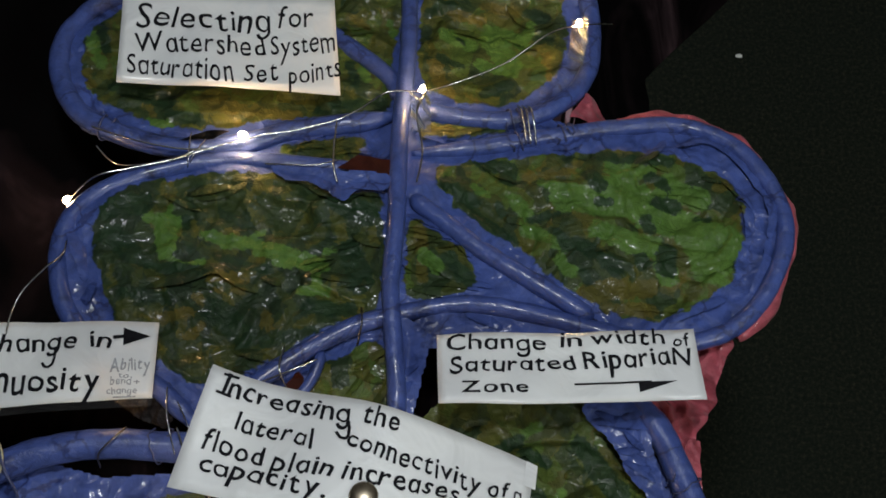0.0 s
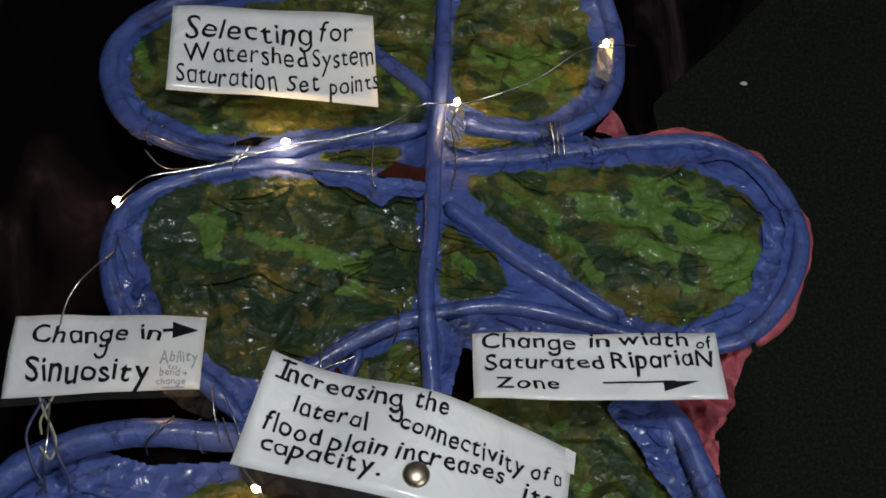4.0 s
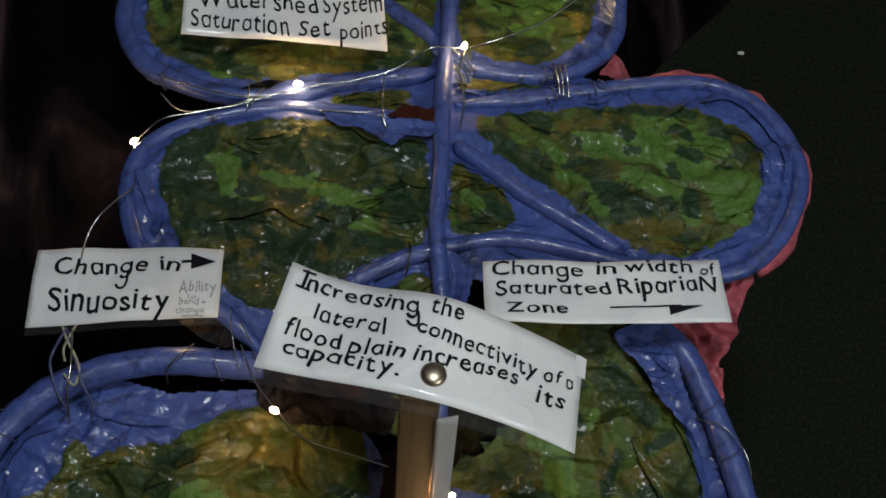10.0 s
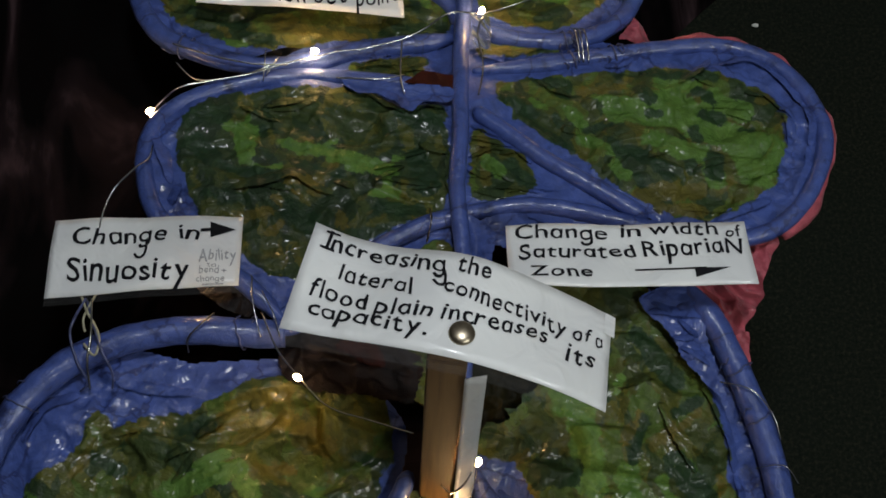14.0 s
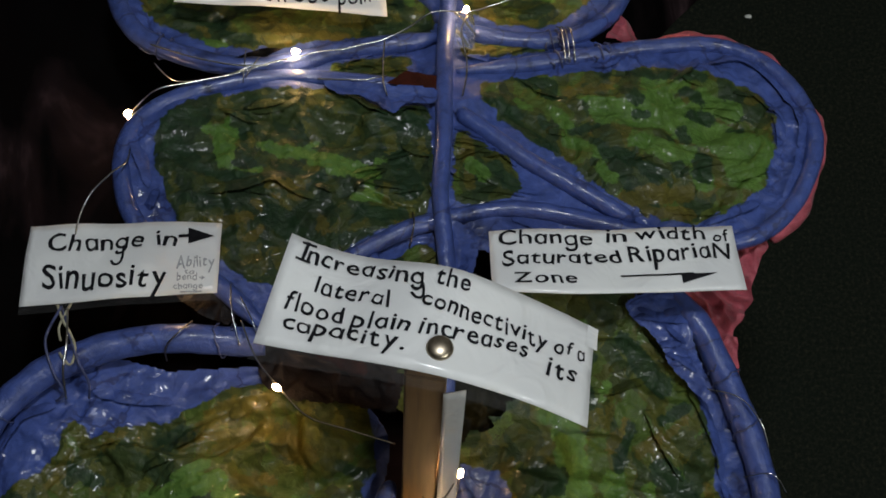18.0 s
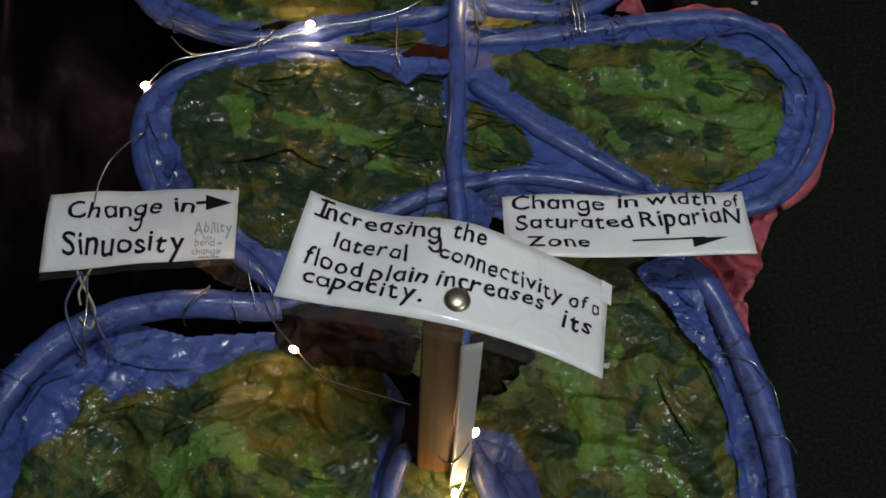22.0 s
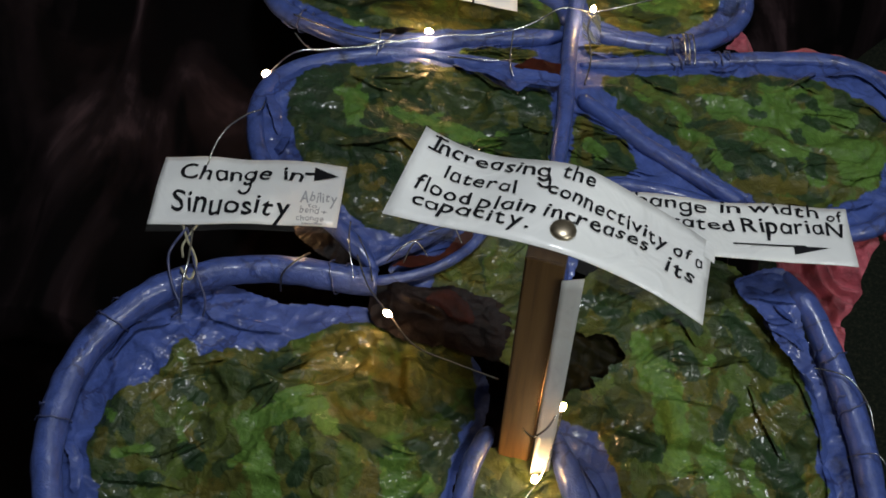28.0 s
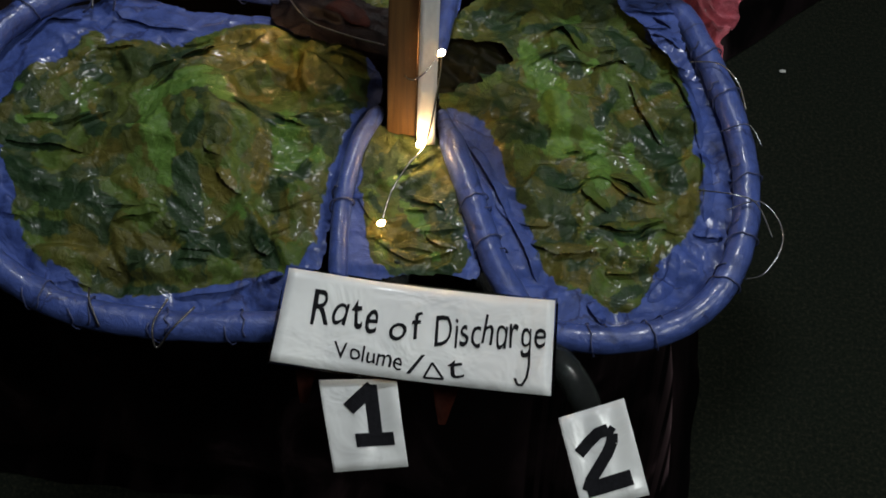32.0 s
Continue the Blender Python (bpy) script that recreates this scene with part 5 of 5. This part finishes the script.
def glyph(char, fat):
    """Outline of one letter of the built-in font, as triangles, with its width."""
    if (char, fat) not in GLYPHS:
        c = bpy.data.curves.new("glyph", "FONT")
        # the round one-storey a and g of handwriting
        c.body, c.size, c.offset, c.resolution_u = {"a": "\u0251", "g": "\u0261"}.get(char, char), 0.84 if char in "ag" else 1.0, fat, 3
        ob = new("glyph", c)
        deps = bpy.context.evaluated_depsgraph_get()
        me = bpy.data.meshes.new_from_object(ob.evaluated_get(deps))
        GLYPHS[char, fat] = ([v.co.copy() for v in me.vertices], [tuple(p.vertices) for p in me.polygons])
        bpy.data.objects.remove(ob)
        bpy.data.meshes.remove(me)
    return GLYPHS[char, fat]


class Card:
    """A bent rectangular card: across runs from 0 to 1, down from 0 to 1."""

    def __init__(self, corners, bow=0.0, peak=0.5, curl=0.0, sag=0.0):
        self.c = [Vector(q) for q in corners]
        self.n = (self.c[1] - self.c[0]).cross(self.c[0] - self.c[3]).normalized()
        self.bow, self.peak, self.curl, self.sag = bow, peak, curl, sag

    def at(self, u, v, lift=0.0):
        c = self.c
        p = c[0] * (1 - u) * (1 - v) + c[1] * u * (1 - v) + c[2] * u * v + c[3] * (1 - u) * v
        b = u / self.peak if u < self.peak else (1 - u) / (1 - self.peak)
        b = max(-0.3, min(1, b))
        wave = self.curl * (noise.noise(Vector((u * 3.1, v * 1.5, self.c[0].x * 50))))
        arch = math.sin(b * math.pi / 2)
        if self.sag and 0 < u < self.peak:
            # the upper edge sags before it rises to the crest
            dip = arch ** 3 - 0.58 * (1 - b) * math.sin(math.pi * b)
            arch += (dip - arch) * self.sag * (1 - min(1.0, max(0.0, v)))
        return p + self.n * (self.bow * arch + wave + lift)

    def sheet(self, name, mat, parent, thick=0.0007, margin=0.0, nx=30, ny=10, sink=0.0, label=""):
        verts, faces = [], []
        for lift in (sink, sink - thick):
            for j in range(ny + 1):
                for i in range(nx + 1):
                    verts.append(self.at(-margin + (1 + 2 * margin) * i / nx, -margin * 2 + (1 + 4 * margin) * j / ny, lift))
        w, half = nx + 1, (nx + 1) * (ny + 1)
        for j in range(ny):
            for i in range(nx):
                k = j * w + i
                faces.append((k, k + w, k + w + 1, k + 1))
                faces.append((half + k, half + k + 1, half + k + w + 1, half + k + w))
        rim = [i for i in range(nx)] + [nx + j * w for j in range(ny)] + [ny * w + nx - i for i in range(nx)] + [(ny - j) * w for j in range(ny)]
        for a, b in zip(rim, rim[1:] + rim[:1]):
            faces.append((a, b, half + b, half + a))
        return mesh_object(name, verts, faces, mat, parent, label)

    def strip(self, name, v0, v1, mat, parent, label=""):
        n = 24
        verts = [self.at(i / n, v, -0.0004) for v in (v0, v1) for i in range(n + 1)]
        return mesh_object(name, verts, [(i, i + n + 1, i + n + 2, i + 1) for i in range(n)], mat, parent, label)

    def word(self, text, u0, v0, u1, v1, tall, mat, parent, wobble=0.09, fat=0.014):
        rng = random.Random(text + str(u0))
        wide = (self.c[1] - self.c[0]).length
        high = (self.c[3] - self.c[0]).length
        widths = []
        for ch in text:
            vs, _ = glyph(ch, fat)
            widths.append(max(q.x for q in vs) - min(q.x for q in vs) if vs else 0.3)
        gap = 0.10
        total = sum(widths) + gap * (len(text) - 1)
        cap = 0.73 if any(ch.isupper() or ch in "bdfhkltij1234567890/+" for ch in text) else 0.52
        cap = 0.74 if text[0].isupper() or text[0].isdigit() else cap
        verts, faces = [], []
        x = 0.0
        for ch, w in zip(text, widths):
            vs, fs = glyph(ch, fat)
            x_min = min(q.x for q in vs)
            turn, rise, grow = rng.uniform(-wobble, wobble) * 1.6, rng.uniform(-wobble, wobble) * 0.5, 1 + rng.uniform(-wobble, wobble) * 1.4
            base = len(verts)
            lean, odd = rng.uniform(-0.10, 0.10), rng.uniform(0, 50)
            for q in vs:
                gx, gy = (q.x - x_min - w / 2), (q.y - 0.3) * grow
                # long tails on g, p and y
                if q.y < 0:
                    gy, gx = gy + q.y * 0.45, gx + q.y * 0.25 * (ch in "gy")
                gx += lean * gy + 0.055 * noise.noise(Vector((q.x * 3.2, q.y * 3.2, odd)))
                gy += 0.055 * noise.noise(Vector((q.x * 3.2, q.y * 3.2, odd + 9)))
                gx, gy = gx * math.cos(turn) - gy * math.sin(turn), gx * math.sin(turn) + gy * math.cos(turn)
                s = (x + w / 2 + gx) / total
                down = v0 + (v1 - v0) * s - (gy + 0.3 + rise) / cap * tall
                verts.append(self.at(u0 + (u1 - u0) * s, down, 0.0009))
            faces += [tuple(k + base for k in fc) for fc in fs]
            x += w + gap
        return mesh_object("word", verts, faces, mat, parent, smooth=False)

    def shape(self, name, outline, mat, parent):
        return mesh_object(name, [self.at(u, v, 0.0009) for u, v in outline], [tuple(range(len(outline)))], mat, parent, smooth=False)

    def stroke(self, name, a, b, width, mat, parent):
        wide, high = (self.c[1] - self.c[0]).length, (self.c[3] - self.c[0]).length
        d = Vector(((b[0] - a[0]) * wide, (b[1] - a[1]) * high)).normalized()
        nu, nv = -d.y * width / 2 / wide, d.x * width / 2 / high
        k = 12
        verts, faces = [], []
        for i in range(k + 1):
            u, v = a[0] + (b[0] - a[0]) * i / k, a[1] + (b[1] - a[1]) * i / k
            verts += [self.at(u + nu, v + nv, 0.0009), self.at(u - nu, v - nv, 0.0009)]
        for i in range(k):
            faces.append((2 * i, 2 * i + 1, 2 * i + 3, 2 * i + 2))
        return mesh_object(name, verts, faces, mat, parent, smooth=False)

    def tail(self, points, width, parent):
        """A curved pen stroke of short straight pieces that overlap a little."""
        for a, b in zip(points, points[1:]):
            self.stroke("pen_stroke", a, (b[0] + (b[0] - a[0]) * 0.1, b[1] + (b[1] - a[1]) * 0.1), width, INK, parent)


def sign(label, corners, words, bow=0.0, peak=0.5, curl=0.005, film=0.0, fat=0.010, sag=0.0):
    ob = thing("paper_sign", label, "sign", "handwritten signs")
    card = Card(corners, bow, peak, curl, sag)
    card.sheet("card", PAPER, ob)
    if film:
        card.sheet("laminate", FILM, ob, 0.0003, film, sink=-0.0009, label="clear plastic laminate margin")
    for w, u0, v0, u1, v1, tall in words:
        card.word(w, u0, v0, u1, v1, tall, GREY_INK if w in ("Ability", "to", "bend", "+", "change") else INK, ob, fat=fat)
    return ob, card


sign("white paper sign in black marker on the upper basin", SELECTING_CORNERS, SELECTING_WORDS, 0.004, fat=0.003)
ob, card = sign("white paper sign in black marker, wired beside a tube", SINUOSITY_CORNERS, SINUOSITY_WORDS, 0.004, fat=0.012)
card.stroke("arrow_shaft", (0.788, 0.220), (0.86, 0.200), 0.0032, INK, ob)
card.tail([(0.508, 0.33), (0.509, 0.46), (0.502, 0.53), (0.484, 0.565), (0.462, 0.555), (0.450, 0.51)], 0.0022, ob)
card.shape("arrow_head", [(0.834, 0.091), (0.841, 0.321), (0.966, 0.194)], INK, ob)
card.strip("sleeve_edge", 1.0, 1.10, SLEEVE, ob, "clear plastic sleeve edge")
card.stroke("scribble", (0.815, 0.975), (0.924, 0.980), 0.0014, GREY_INK, ob)
ob, card = sign("white paper sign in black marker tacked on the wooden post", INCREASING_CORNERS, INCREASING_WORDS, 0.024, 0.55, sag=1.0)
for a, b in (((0.041, 0.044), (0.087, 0.038)), ((0.035, 0.198), (0.083, 0.204))):
    card.stroke("pen_stroke", a, b, 0.0019, INK, ob)
card.strip("sleeve_edge", 1.0, 1.14, SLEEVE, ob, "clear plastic sleeve edge")
card.tail([(0.427, 0.20), (0.434, 0.26), (0.437, 0.32), (0.430, 0.35), (0.415, 0.345), (0.402, 0.31)], 0.0019, ob)
card.shape("paper_tab", [(0.972, 0.0), (0.972, 0.22), (1.012, 0.22), (1.012, 0.0)], PAPER, ob)
tack_centre = card.at(0.519, 0.757, 0.001)
ob, card = sign("white paper sign in black marker with a long arrow", WIDTH_CORNERS, WIDTH_WORDS, 0.0, fat=0.011)
card.stroke("arrow_shaft", (0.511, 0.743), (0.80, 0.75), 0.0016, INK, ob)
card.shape("arrow_head", [(0.75, 0.748), (0.751, 0.886), (0.897, 0.745)], INK, ob)
ob, card = sign("glossy laminated white paper sign hung at the outlet", RATE_CORNERS, RATE_WORDS, -0.016, 0.55, film=0.012, fat=0.004)
for a, b in (((0.548, 0.955), (0.573, 0.79)), ((0.573, 0.79), (0.619, 0.945)), ((0.619, 0.945), (0.548, 0.955))):
    card.stroke("delta_stroke", a, b, 0.0017, INK, ob)
card.tail([(0.917, 0.56), (0.918, 0.72), (0.912, 0.84), (0.898, 0.92), (0.882, 0.92), (0.872, 0.86)], 0.0019, ob)
ob, card = sign("white paper number card hung below the outlet sign", ONE_CORNERS, [])
numeral = [((0.33, 0.33), (0.68, 0.085)), ((0.648, 0.06), (0.637, 0.64)), ((0.37, 0.675), (0.87, 0.674))]
for a, b in numeral:
    card.stroke("numeral_stroke", a, b, 0.0110, INK, ob)
ob, card = sign("white paper number card hung from a clear hose", TWO_CORNERS, [])
curve = [(0.16, 0.42), (0.32, 0.34), (0.50, 0.268), (0.64, 0.26), (0.70, 0.31), (0.67, 0.39), (0.56, 0.49), (0.40, 0.60), (0.24, 0.71), (0.16, 0.80)]
for a, b in zip(curve, curve[1:]):
    card.stroke("numeral_stroke", a, (b[0] + (b[0] - a[0]) * 0.15, b[1] + (b[1] - a[1]) * 0.15), 0.0092, INK, ob)
card.stroke("numeral_stroke", (0.14, 0.805), (0.82, 0.785), 0.0120, INK, ob)

tack = thing("thumb_tack", "domed metal thumb tack pressed through the paper sign", "tack")
bm = bmesh.new()
bmesh.ops.create_uvsphere(bm, u_segments=24, v_segments=12, radius=0.0090)
for v in bm.verts:
    v.co.z = max(v.co.z, -0.001) * 0.42
head = part("head", bm, BRASS, tack)
head.matrix_world = Matrix.Translation(tack_centre) @ turn

# paper strip down the post
strip = Card([(-0.038, 0.053, 0.205), (-0.023, 0.056, 0.205), (-0.027, -0.001, -0.042), (-0.042, -0.006, -0.040)])
tagged(strip.sheet("paper_strip", PAPER, None, nx=4, ny=20), "narrow white paper strip hanging along the wooden post", "paper strip")


# ---- string of fairy lights ----
lights = thing("fairy_lights", "lit warm white fairy lights on thin silver wire", "string lights")
BULBS = [(-0.328, 0.350, -0.030, 60), (-0.180, 0.414, -0.026, 10), (-0.024, 0.466, -0.036, 80), (0.117, 0.540, -0.046, 90), (-0.169, 0.090, 0.034, 150), (-0.024, 0.024, 0.043, 60), (-0.038, -0.014, -0.028, 90), (-0.060, -0.087, -0.046, 40), (-0.262, 0.182, 0.000, 20)]
for x, y, z, heading in BULBS:
    bm = bmesh.new()
    bmesh.ops.create_uvsphere(bm, u_segments=16, v_segments=10, radius=0.0026)
    for v in bm.verts:
        v.co.x *= 1.8 if v.co.x > 0 else 1.1
    glow = WEAK_BULB if y < -0.05 or x < -0.25 and y < 0.2 else STRIP_BULB if y < 0 else BULB
    bulb = part("bulb", bm, glow, lights, "glowing warm white bulb")
    bulb.matrix_world = Matrix.Translation((x, y, z)) @ Euler((0, 0.2, radians(heading))).to_matrix().to_4x4()


def wire(points, mat=SILVER, radius=0.00078, parent=lights):
    return rod("wire", points, radius, mat, parent, spacing=0.004, sides=6)


wire([(-0.352, 0.19, -0.01), (-0.348, 0.225, 0.014), (-0.338, 0.252, 0.022), (-0.324, 0.276, 0.014), (-0.316, 0.296, -0.004), (-0.322, 0.33, -0.022), (-0.328, 0.350, -0.034)])
wire([(-0.328, 0.350, -0.034), (-0.302, 0.367, -0.016), (-0.273, 0.377, -0.019), (-0.241, 0.387, -0.024), (-0.218, 0.397, -0.028), (-0.194, 0.407, -0.031), (-0.179, 0.412, -0.034), (-0.161, 0.419, -0.036), (-0.137, 0.424, -0.039), (-0.117, 0.431, -0.041), (-0.098, 0.438, -0.043), (-0.078, 0.448, -0.040), (-0.054, 0.461, -0.032), (-0.024, 0.466, -0.040), (0.005, 0.473, -0.036), (0.05, 0.495, -0.038), (0.09, 0.525, -0.036), (0.117, 0.540, -0.050), (0.135, 0.555, -0.075), (0.155, 0.570, -0.104)])
wire([(-0.311, 0.416, -0.022), (-0.288, 0.409, -0.023), (-0.263, 0.403, -0.024), (-0.233, 0.399, -0.026), (-0.204, 0.400, -0.028)])
wire([(-0.309, 0.403, -0.034), (-0.290, 0.387, -0.036), (-0.260, 0.385, -0.028), (-0.232, 0.390, -0.022), (-0.218, 0.397, -0.022)])
wire([(-0.158, 0.388, -0.028), (-0.133, 0.387, -0.026), (-0.114, 0.388, -0.027), (-0.095, 0.395, -0.032)], radius=0.0007)
wire([(-0.205, 0.150, 0.012), (-0.19, 0.118, 0.020), (-0.169, 0.092, 0.030), (-0.145, 0.070, 0.022), (-0.11, 0.060, 0.018), (-0.075, 0.050, 0.020)])
wire([(-0.052, 0.008, 0.030), (-0.044, 0.002, 0.032), (-0.034, 0.008, 0.037), (-0.024, 0.024, 0.040), (-0.026, 0.010, 0.010), (-0.033, -0.010, -0.030), (-0.045, -0.030, -0.036), (-0.055, -0.06, -0.038), (-0.060, -0.087, -0.050)])

# ---- wire ties round the tubes ----
ties = thing("wire_ties", "thin dull wire loops binding the sheets to the tubes", "wire")


def tie(key, share, turns=1.3, tail=0.02, mat=PAINTED_WIRE, radius=0.0009, slack=0.0018):
    r, lift, pts = TUBES[key]
    line = spline([(x, y, bed(x, y) + lift) for x, y in pts], 0.004)
    i = min(len(line) - 3, max(2, int(share * len(line))))
    c, d = line[i], (line[i + 2] - line[i - 2]).normalized()
    side = Vector((-d.y, d.x, 0)).normalized()
    rng = random.Random(key + str(share))
    pts, n = [], int(18 * turns)
    for k in range(n + 1):
        a = 2 * math.pi * k / 18 + rng.random() * 0.1 + 2.0
        rr = r + slack
        pts.append(c + side * math.cos(a) * rr + Vector((0, 0, 1)) * math.sin(a) * rr + d * (k / n - 0.5) * 0.016 * rng.uniform(0.6, 1.4))
    if tail:
        pts.append(pts[-1] + side * tail * rng.uniform(-0.6, 0.6) + d * rng.uniform(-1, 1) * tail + Vector((0, 0, 0.006)))
    v, f = sweep(spline(pts, 0.004), radius, 6)
    mesh_object("tie", v, f, mat, ties)


for share in (0.05, 0.30, 0.42, 0.60, 0.70, 0.75, 0.83, 0.90):
    tie("lower_left", share, 1.15, 0, radius=0.0007)
for share in (0.12, 0.18, 0.30, 0.38, 0.44, 0.55, 0.62, 0.70, 0.80, 0.86):
    tie("lower_right", share, 1.3, 0.02 if share > 0.4 else 0, radius=0.0007)
for share in (0.10, 0.14):
    tie("middle_right", share, 2.0, 0.01)
tie("top_right", 0.20, 2.2, 0.01)
tie("top_left", 0.36, 1.6, 0.012)
tie("stream", 0.5, 1.4)
# loose whiskers and long loops of the same wire
LOOPS = [
    (SILVER, 0.00045, [(0.221, -0.036, -0.048), (0.246, -0.030, -0.040), (0.263, -0.049, -0.042), (0.265, -0.068, -0.050), (0.253, -0.088, -0.060), (0.239, -0.091, -0.066)]),
    (SILVER, 0.00045, [(0.213, 0.038, -0.036), (0.234, 0.039, -0.024), (0.248, 0.025, -0.034)]),
    (SILVER, 0.0006, [(0.184, 0.110, -0.028), (0.209, 0.101, -0.018), (0.226, 0.081, -0.020), (0.234, 0.061, -0.030)]),
    (SILVER, 0.0006, [(0.196, -0.018, -0.048), (0.224, -0.027, -0.038), (0.244, -0.033, -0.040), (0.258, -0.058, -0.050)]),
    (DARK_WIRE, 0.0009, [(-0.282, -0.174, -0.055), (-0.277, -0.188, -0.052), (-0.268, -0.202, -0.066)]),
    (DARK_WIRE, 0.0009, [(-0.219, -0.173, -0.060), (-0.225, -0.197, -0.062), (-0.221, -0.210, -0.075), (-0.209, -0.199, -0.062), (-0.195, -0.179, -0.058)]),
    (PAINTED_WIRE, 0.0012, [(-0.353, 0.158, 0.013), (-0.359, 0.137, 0.020), (-0.361, 0.124, 0.018), (-0.353, 0.102, 0.014), (-0.346, 0.089, 0.002), (-0.354, 0.083, -0.006)]),
    (SILVER, 0.0011, [(-0.348, 0.158, 0.013), (-0.343, 0.124, 0.021), (-0.345, 0.104, 0.016), (-0.345, 0.084, -0.002)]),
    (PAINTED_WIRE, 0.0011, [(-0.352, 0.156, 0.013), (-0.334, 0.114, 0.021), (-0.325, 0.096, 0.010), (-0.327, 0.086, -0.004)]),
    (DARK_WIRE, 0.0008, [(-0.268, 0.120, -0.012), (-0.266, 0.128, 0.006), (-0.254, 0.140, 0.012), (-0.246, 0.150, 0.006)]),
    (SILVER, 0.0006, [(-0.216, 0.182, 0.010), (-0.213, 0.158, 0.014), (-0.205, 0.129, 0.010)]),
    (SILVER, 0.0006, [(-0.208, 0.172, 0.004), (-0.196, 0.150, 0.008), (-0.190, 0.132, 0.002)]),
    (SILVER, 0.0007, [(-0.150, 0.190, -0.010), (-0.125, 0.200, -0.006), (-0.100, 0.212, -0.008)]),
    (SILVER, 0.0007, [(-0.120, 0.182, -0.010), (-0.130, 0.202, -0.004), (-0.128, 0.222, -0.010)]),
    (SILVER, 0.0008, [(-0.099, 0.435, -0.040), (-0.099, 0.409, -0.028), (-0.098, 0.386, -0.024), (-0.094, 0.372, -0.026)]),
    (SILVER, 0.0007, [(-0.090, 0.396, -0.044), (-0.076, 0.401, -0.040), (-0.055, 0.388, -0.042)]),
    (DARK_WIRE, 0.0008, [(-0.068, 0.262, -0.030), (-0.066, 0.246, -0.016), (-0.070, 0.230, -0.030)]),
    (DARK_WIRE, 0.0008, [(-0.020, 0.470, -0.045), (-0.028, 0.440, -0.028), (-0.022, 0.410, -0.040), (-0.026, 0.380, -0.040)]),
]
LOOPS += [
    (TWINE, 0.0011, [(-0.358, 0.162, 0.012), (-0.350, 0.146, 0.016), (-0.343, 0.136, 0.018), (-0.336, 0.122, 0.020), (-0.339, 0.108, 0.018), (-0.349, 0.118, 0.018)]),
    (TWINE, 0.0010, [(-0.345, 0.163, 0.012), (-0.350, 0.148, 0.015), (-0.352, 0.138, 0.017), (-0.349, 0.128, 0.018)]),
    (SILVER, 0.0006, [(-0.226, 0.418, -0.034), (-0.225, 0.408, -0.026), (-0.225, 0.392, -0.026), (-0.226, 0.384, -0.032)]),
    (SILVER, 0.0006, [(-0.211, 0.416, -0.036), (-0.214, 0.406, -0.028), (-0.220, 0.394, -0.026), (-0.224, 0.388, -0.030)]),
    (SILVER, 0.0006, [(-0.180, 0.150, 0.006), (-0.166, 0.166, 0.010), (-0.152, 0.176, 0.004)]),
    (SILVER, 0.0006, [(-0.166, 0.150, 0.006), (-0.158, 0.168, 0.012), (-0.146, 0.158, 0.006)]),
]
for mat, thick, pts in LOOPS:
    rod("loop", pts, thick, mat, ties, spacing=0.004, sides=6)
for x in (0.066, 0.070, 0.075):
    rod("loop", [(x - 0.004, 0.462, -0.058), (x - 0.001, 0.452, -0.044), (x + 0.002, 0.436, -0.044), (x + 0.004, 0.422, -0.052)], 0.0008, SILVER, ties, spacing=0.004, sides=6)

# scrap of clear film by the far bulb
v, f = fabric([(0.106, 0.508, -0.054), (0.120, 0.500, -0.056), (0.127, 0.552, -0.062), (0.112, 0.550, -0.060)], 30, 60, 0.008, 8.0)
tagged(mesh_object("film_scrap", v, f, HAZE), "crumpled scrap of clear film beside a bulb", "plastic film")
v, f = fabric([(-0.034, 0.462, -0.036), (-0.017, 0.462, -0.038), (-0.015, 0.424, -0.040), (-0.033, 0.424, -0.038)], 30, 50, 0.007, 9.0)
tagged(mesh_object("film_scrap", v, f, HAZE), "crumpled clear film hanging below a bulb", "plastic film")


# ---- clear hoses at the outlet ----
for label, pts in (("short clear plastic outlet hose under the sign", [(-0.045, -0.10, -0.085), (-0.050, -0.16, -0.100), (-0.055, -0.20, -0.110), (-0.058, -0.225, -0.135)]),
                   ("clear plastic outlet hose bent beneath the sign", [(0.030, -0.10, -0.085), (0.075, -0.150, -0.094), (0.103, -0.172, -0.103), (0.121, -0.190, -0.122), (0.127, -0.202, -0.148), (0.129, -0.208, -0.185)])):
    v, f = sweep(spline(pts, 0.006), 0.0125, 16, caps=False)
    inner, g = sweep(spline(pts, 0.006), 0.0104, 16, caps=False)
    k = len(v)
    hose = mesh_object("outlet_hose", v + inner, f + [tuple(i + k for i in reversed(q)) for q in g], HOSE)
    tagged(hose, label, "hose", "outlet hoses")


# ---- reddish card flaps below the outlet ----
v, f = fabric([(-0.122, -0.176, -0.115), (-0.098, -0.178, -0.115), (-0.106, -0.210, -0.140), (-0.112, -0.210, -0.140)], 10, 14, 0.002, 11.0)
tagged(mesh_object("card_flap", v, f, RUST), "small reddish brown card flap below the outlet", "card flap", "card flaps")
v, f = fabric([(-0.008, -0.178, -0.118), (0.020, -0.180, -0.118), (0.010, -0.214, -0.142), (0.004, -0.214, -0.142)], 10, 14, 0.002, 12.0)
tagged(mesh_object("card_flap", v, f, RUST), "small reddish brown card flap below the outlet", "card flap", "card flaps")
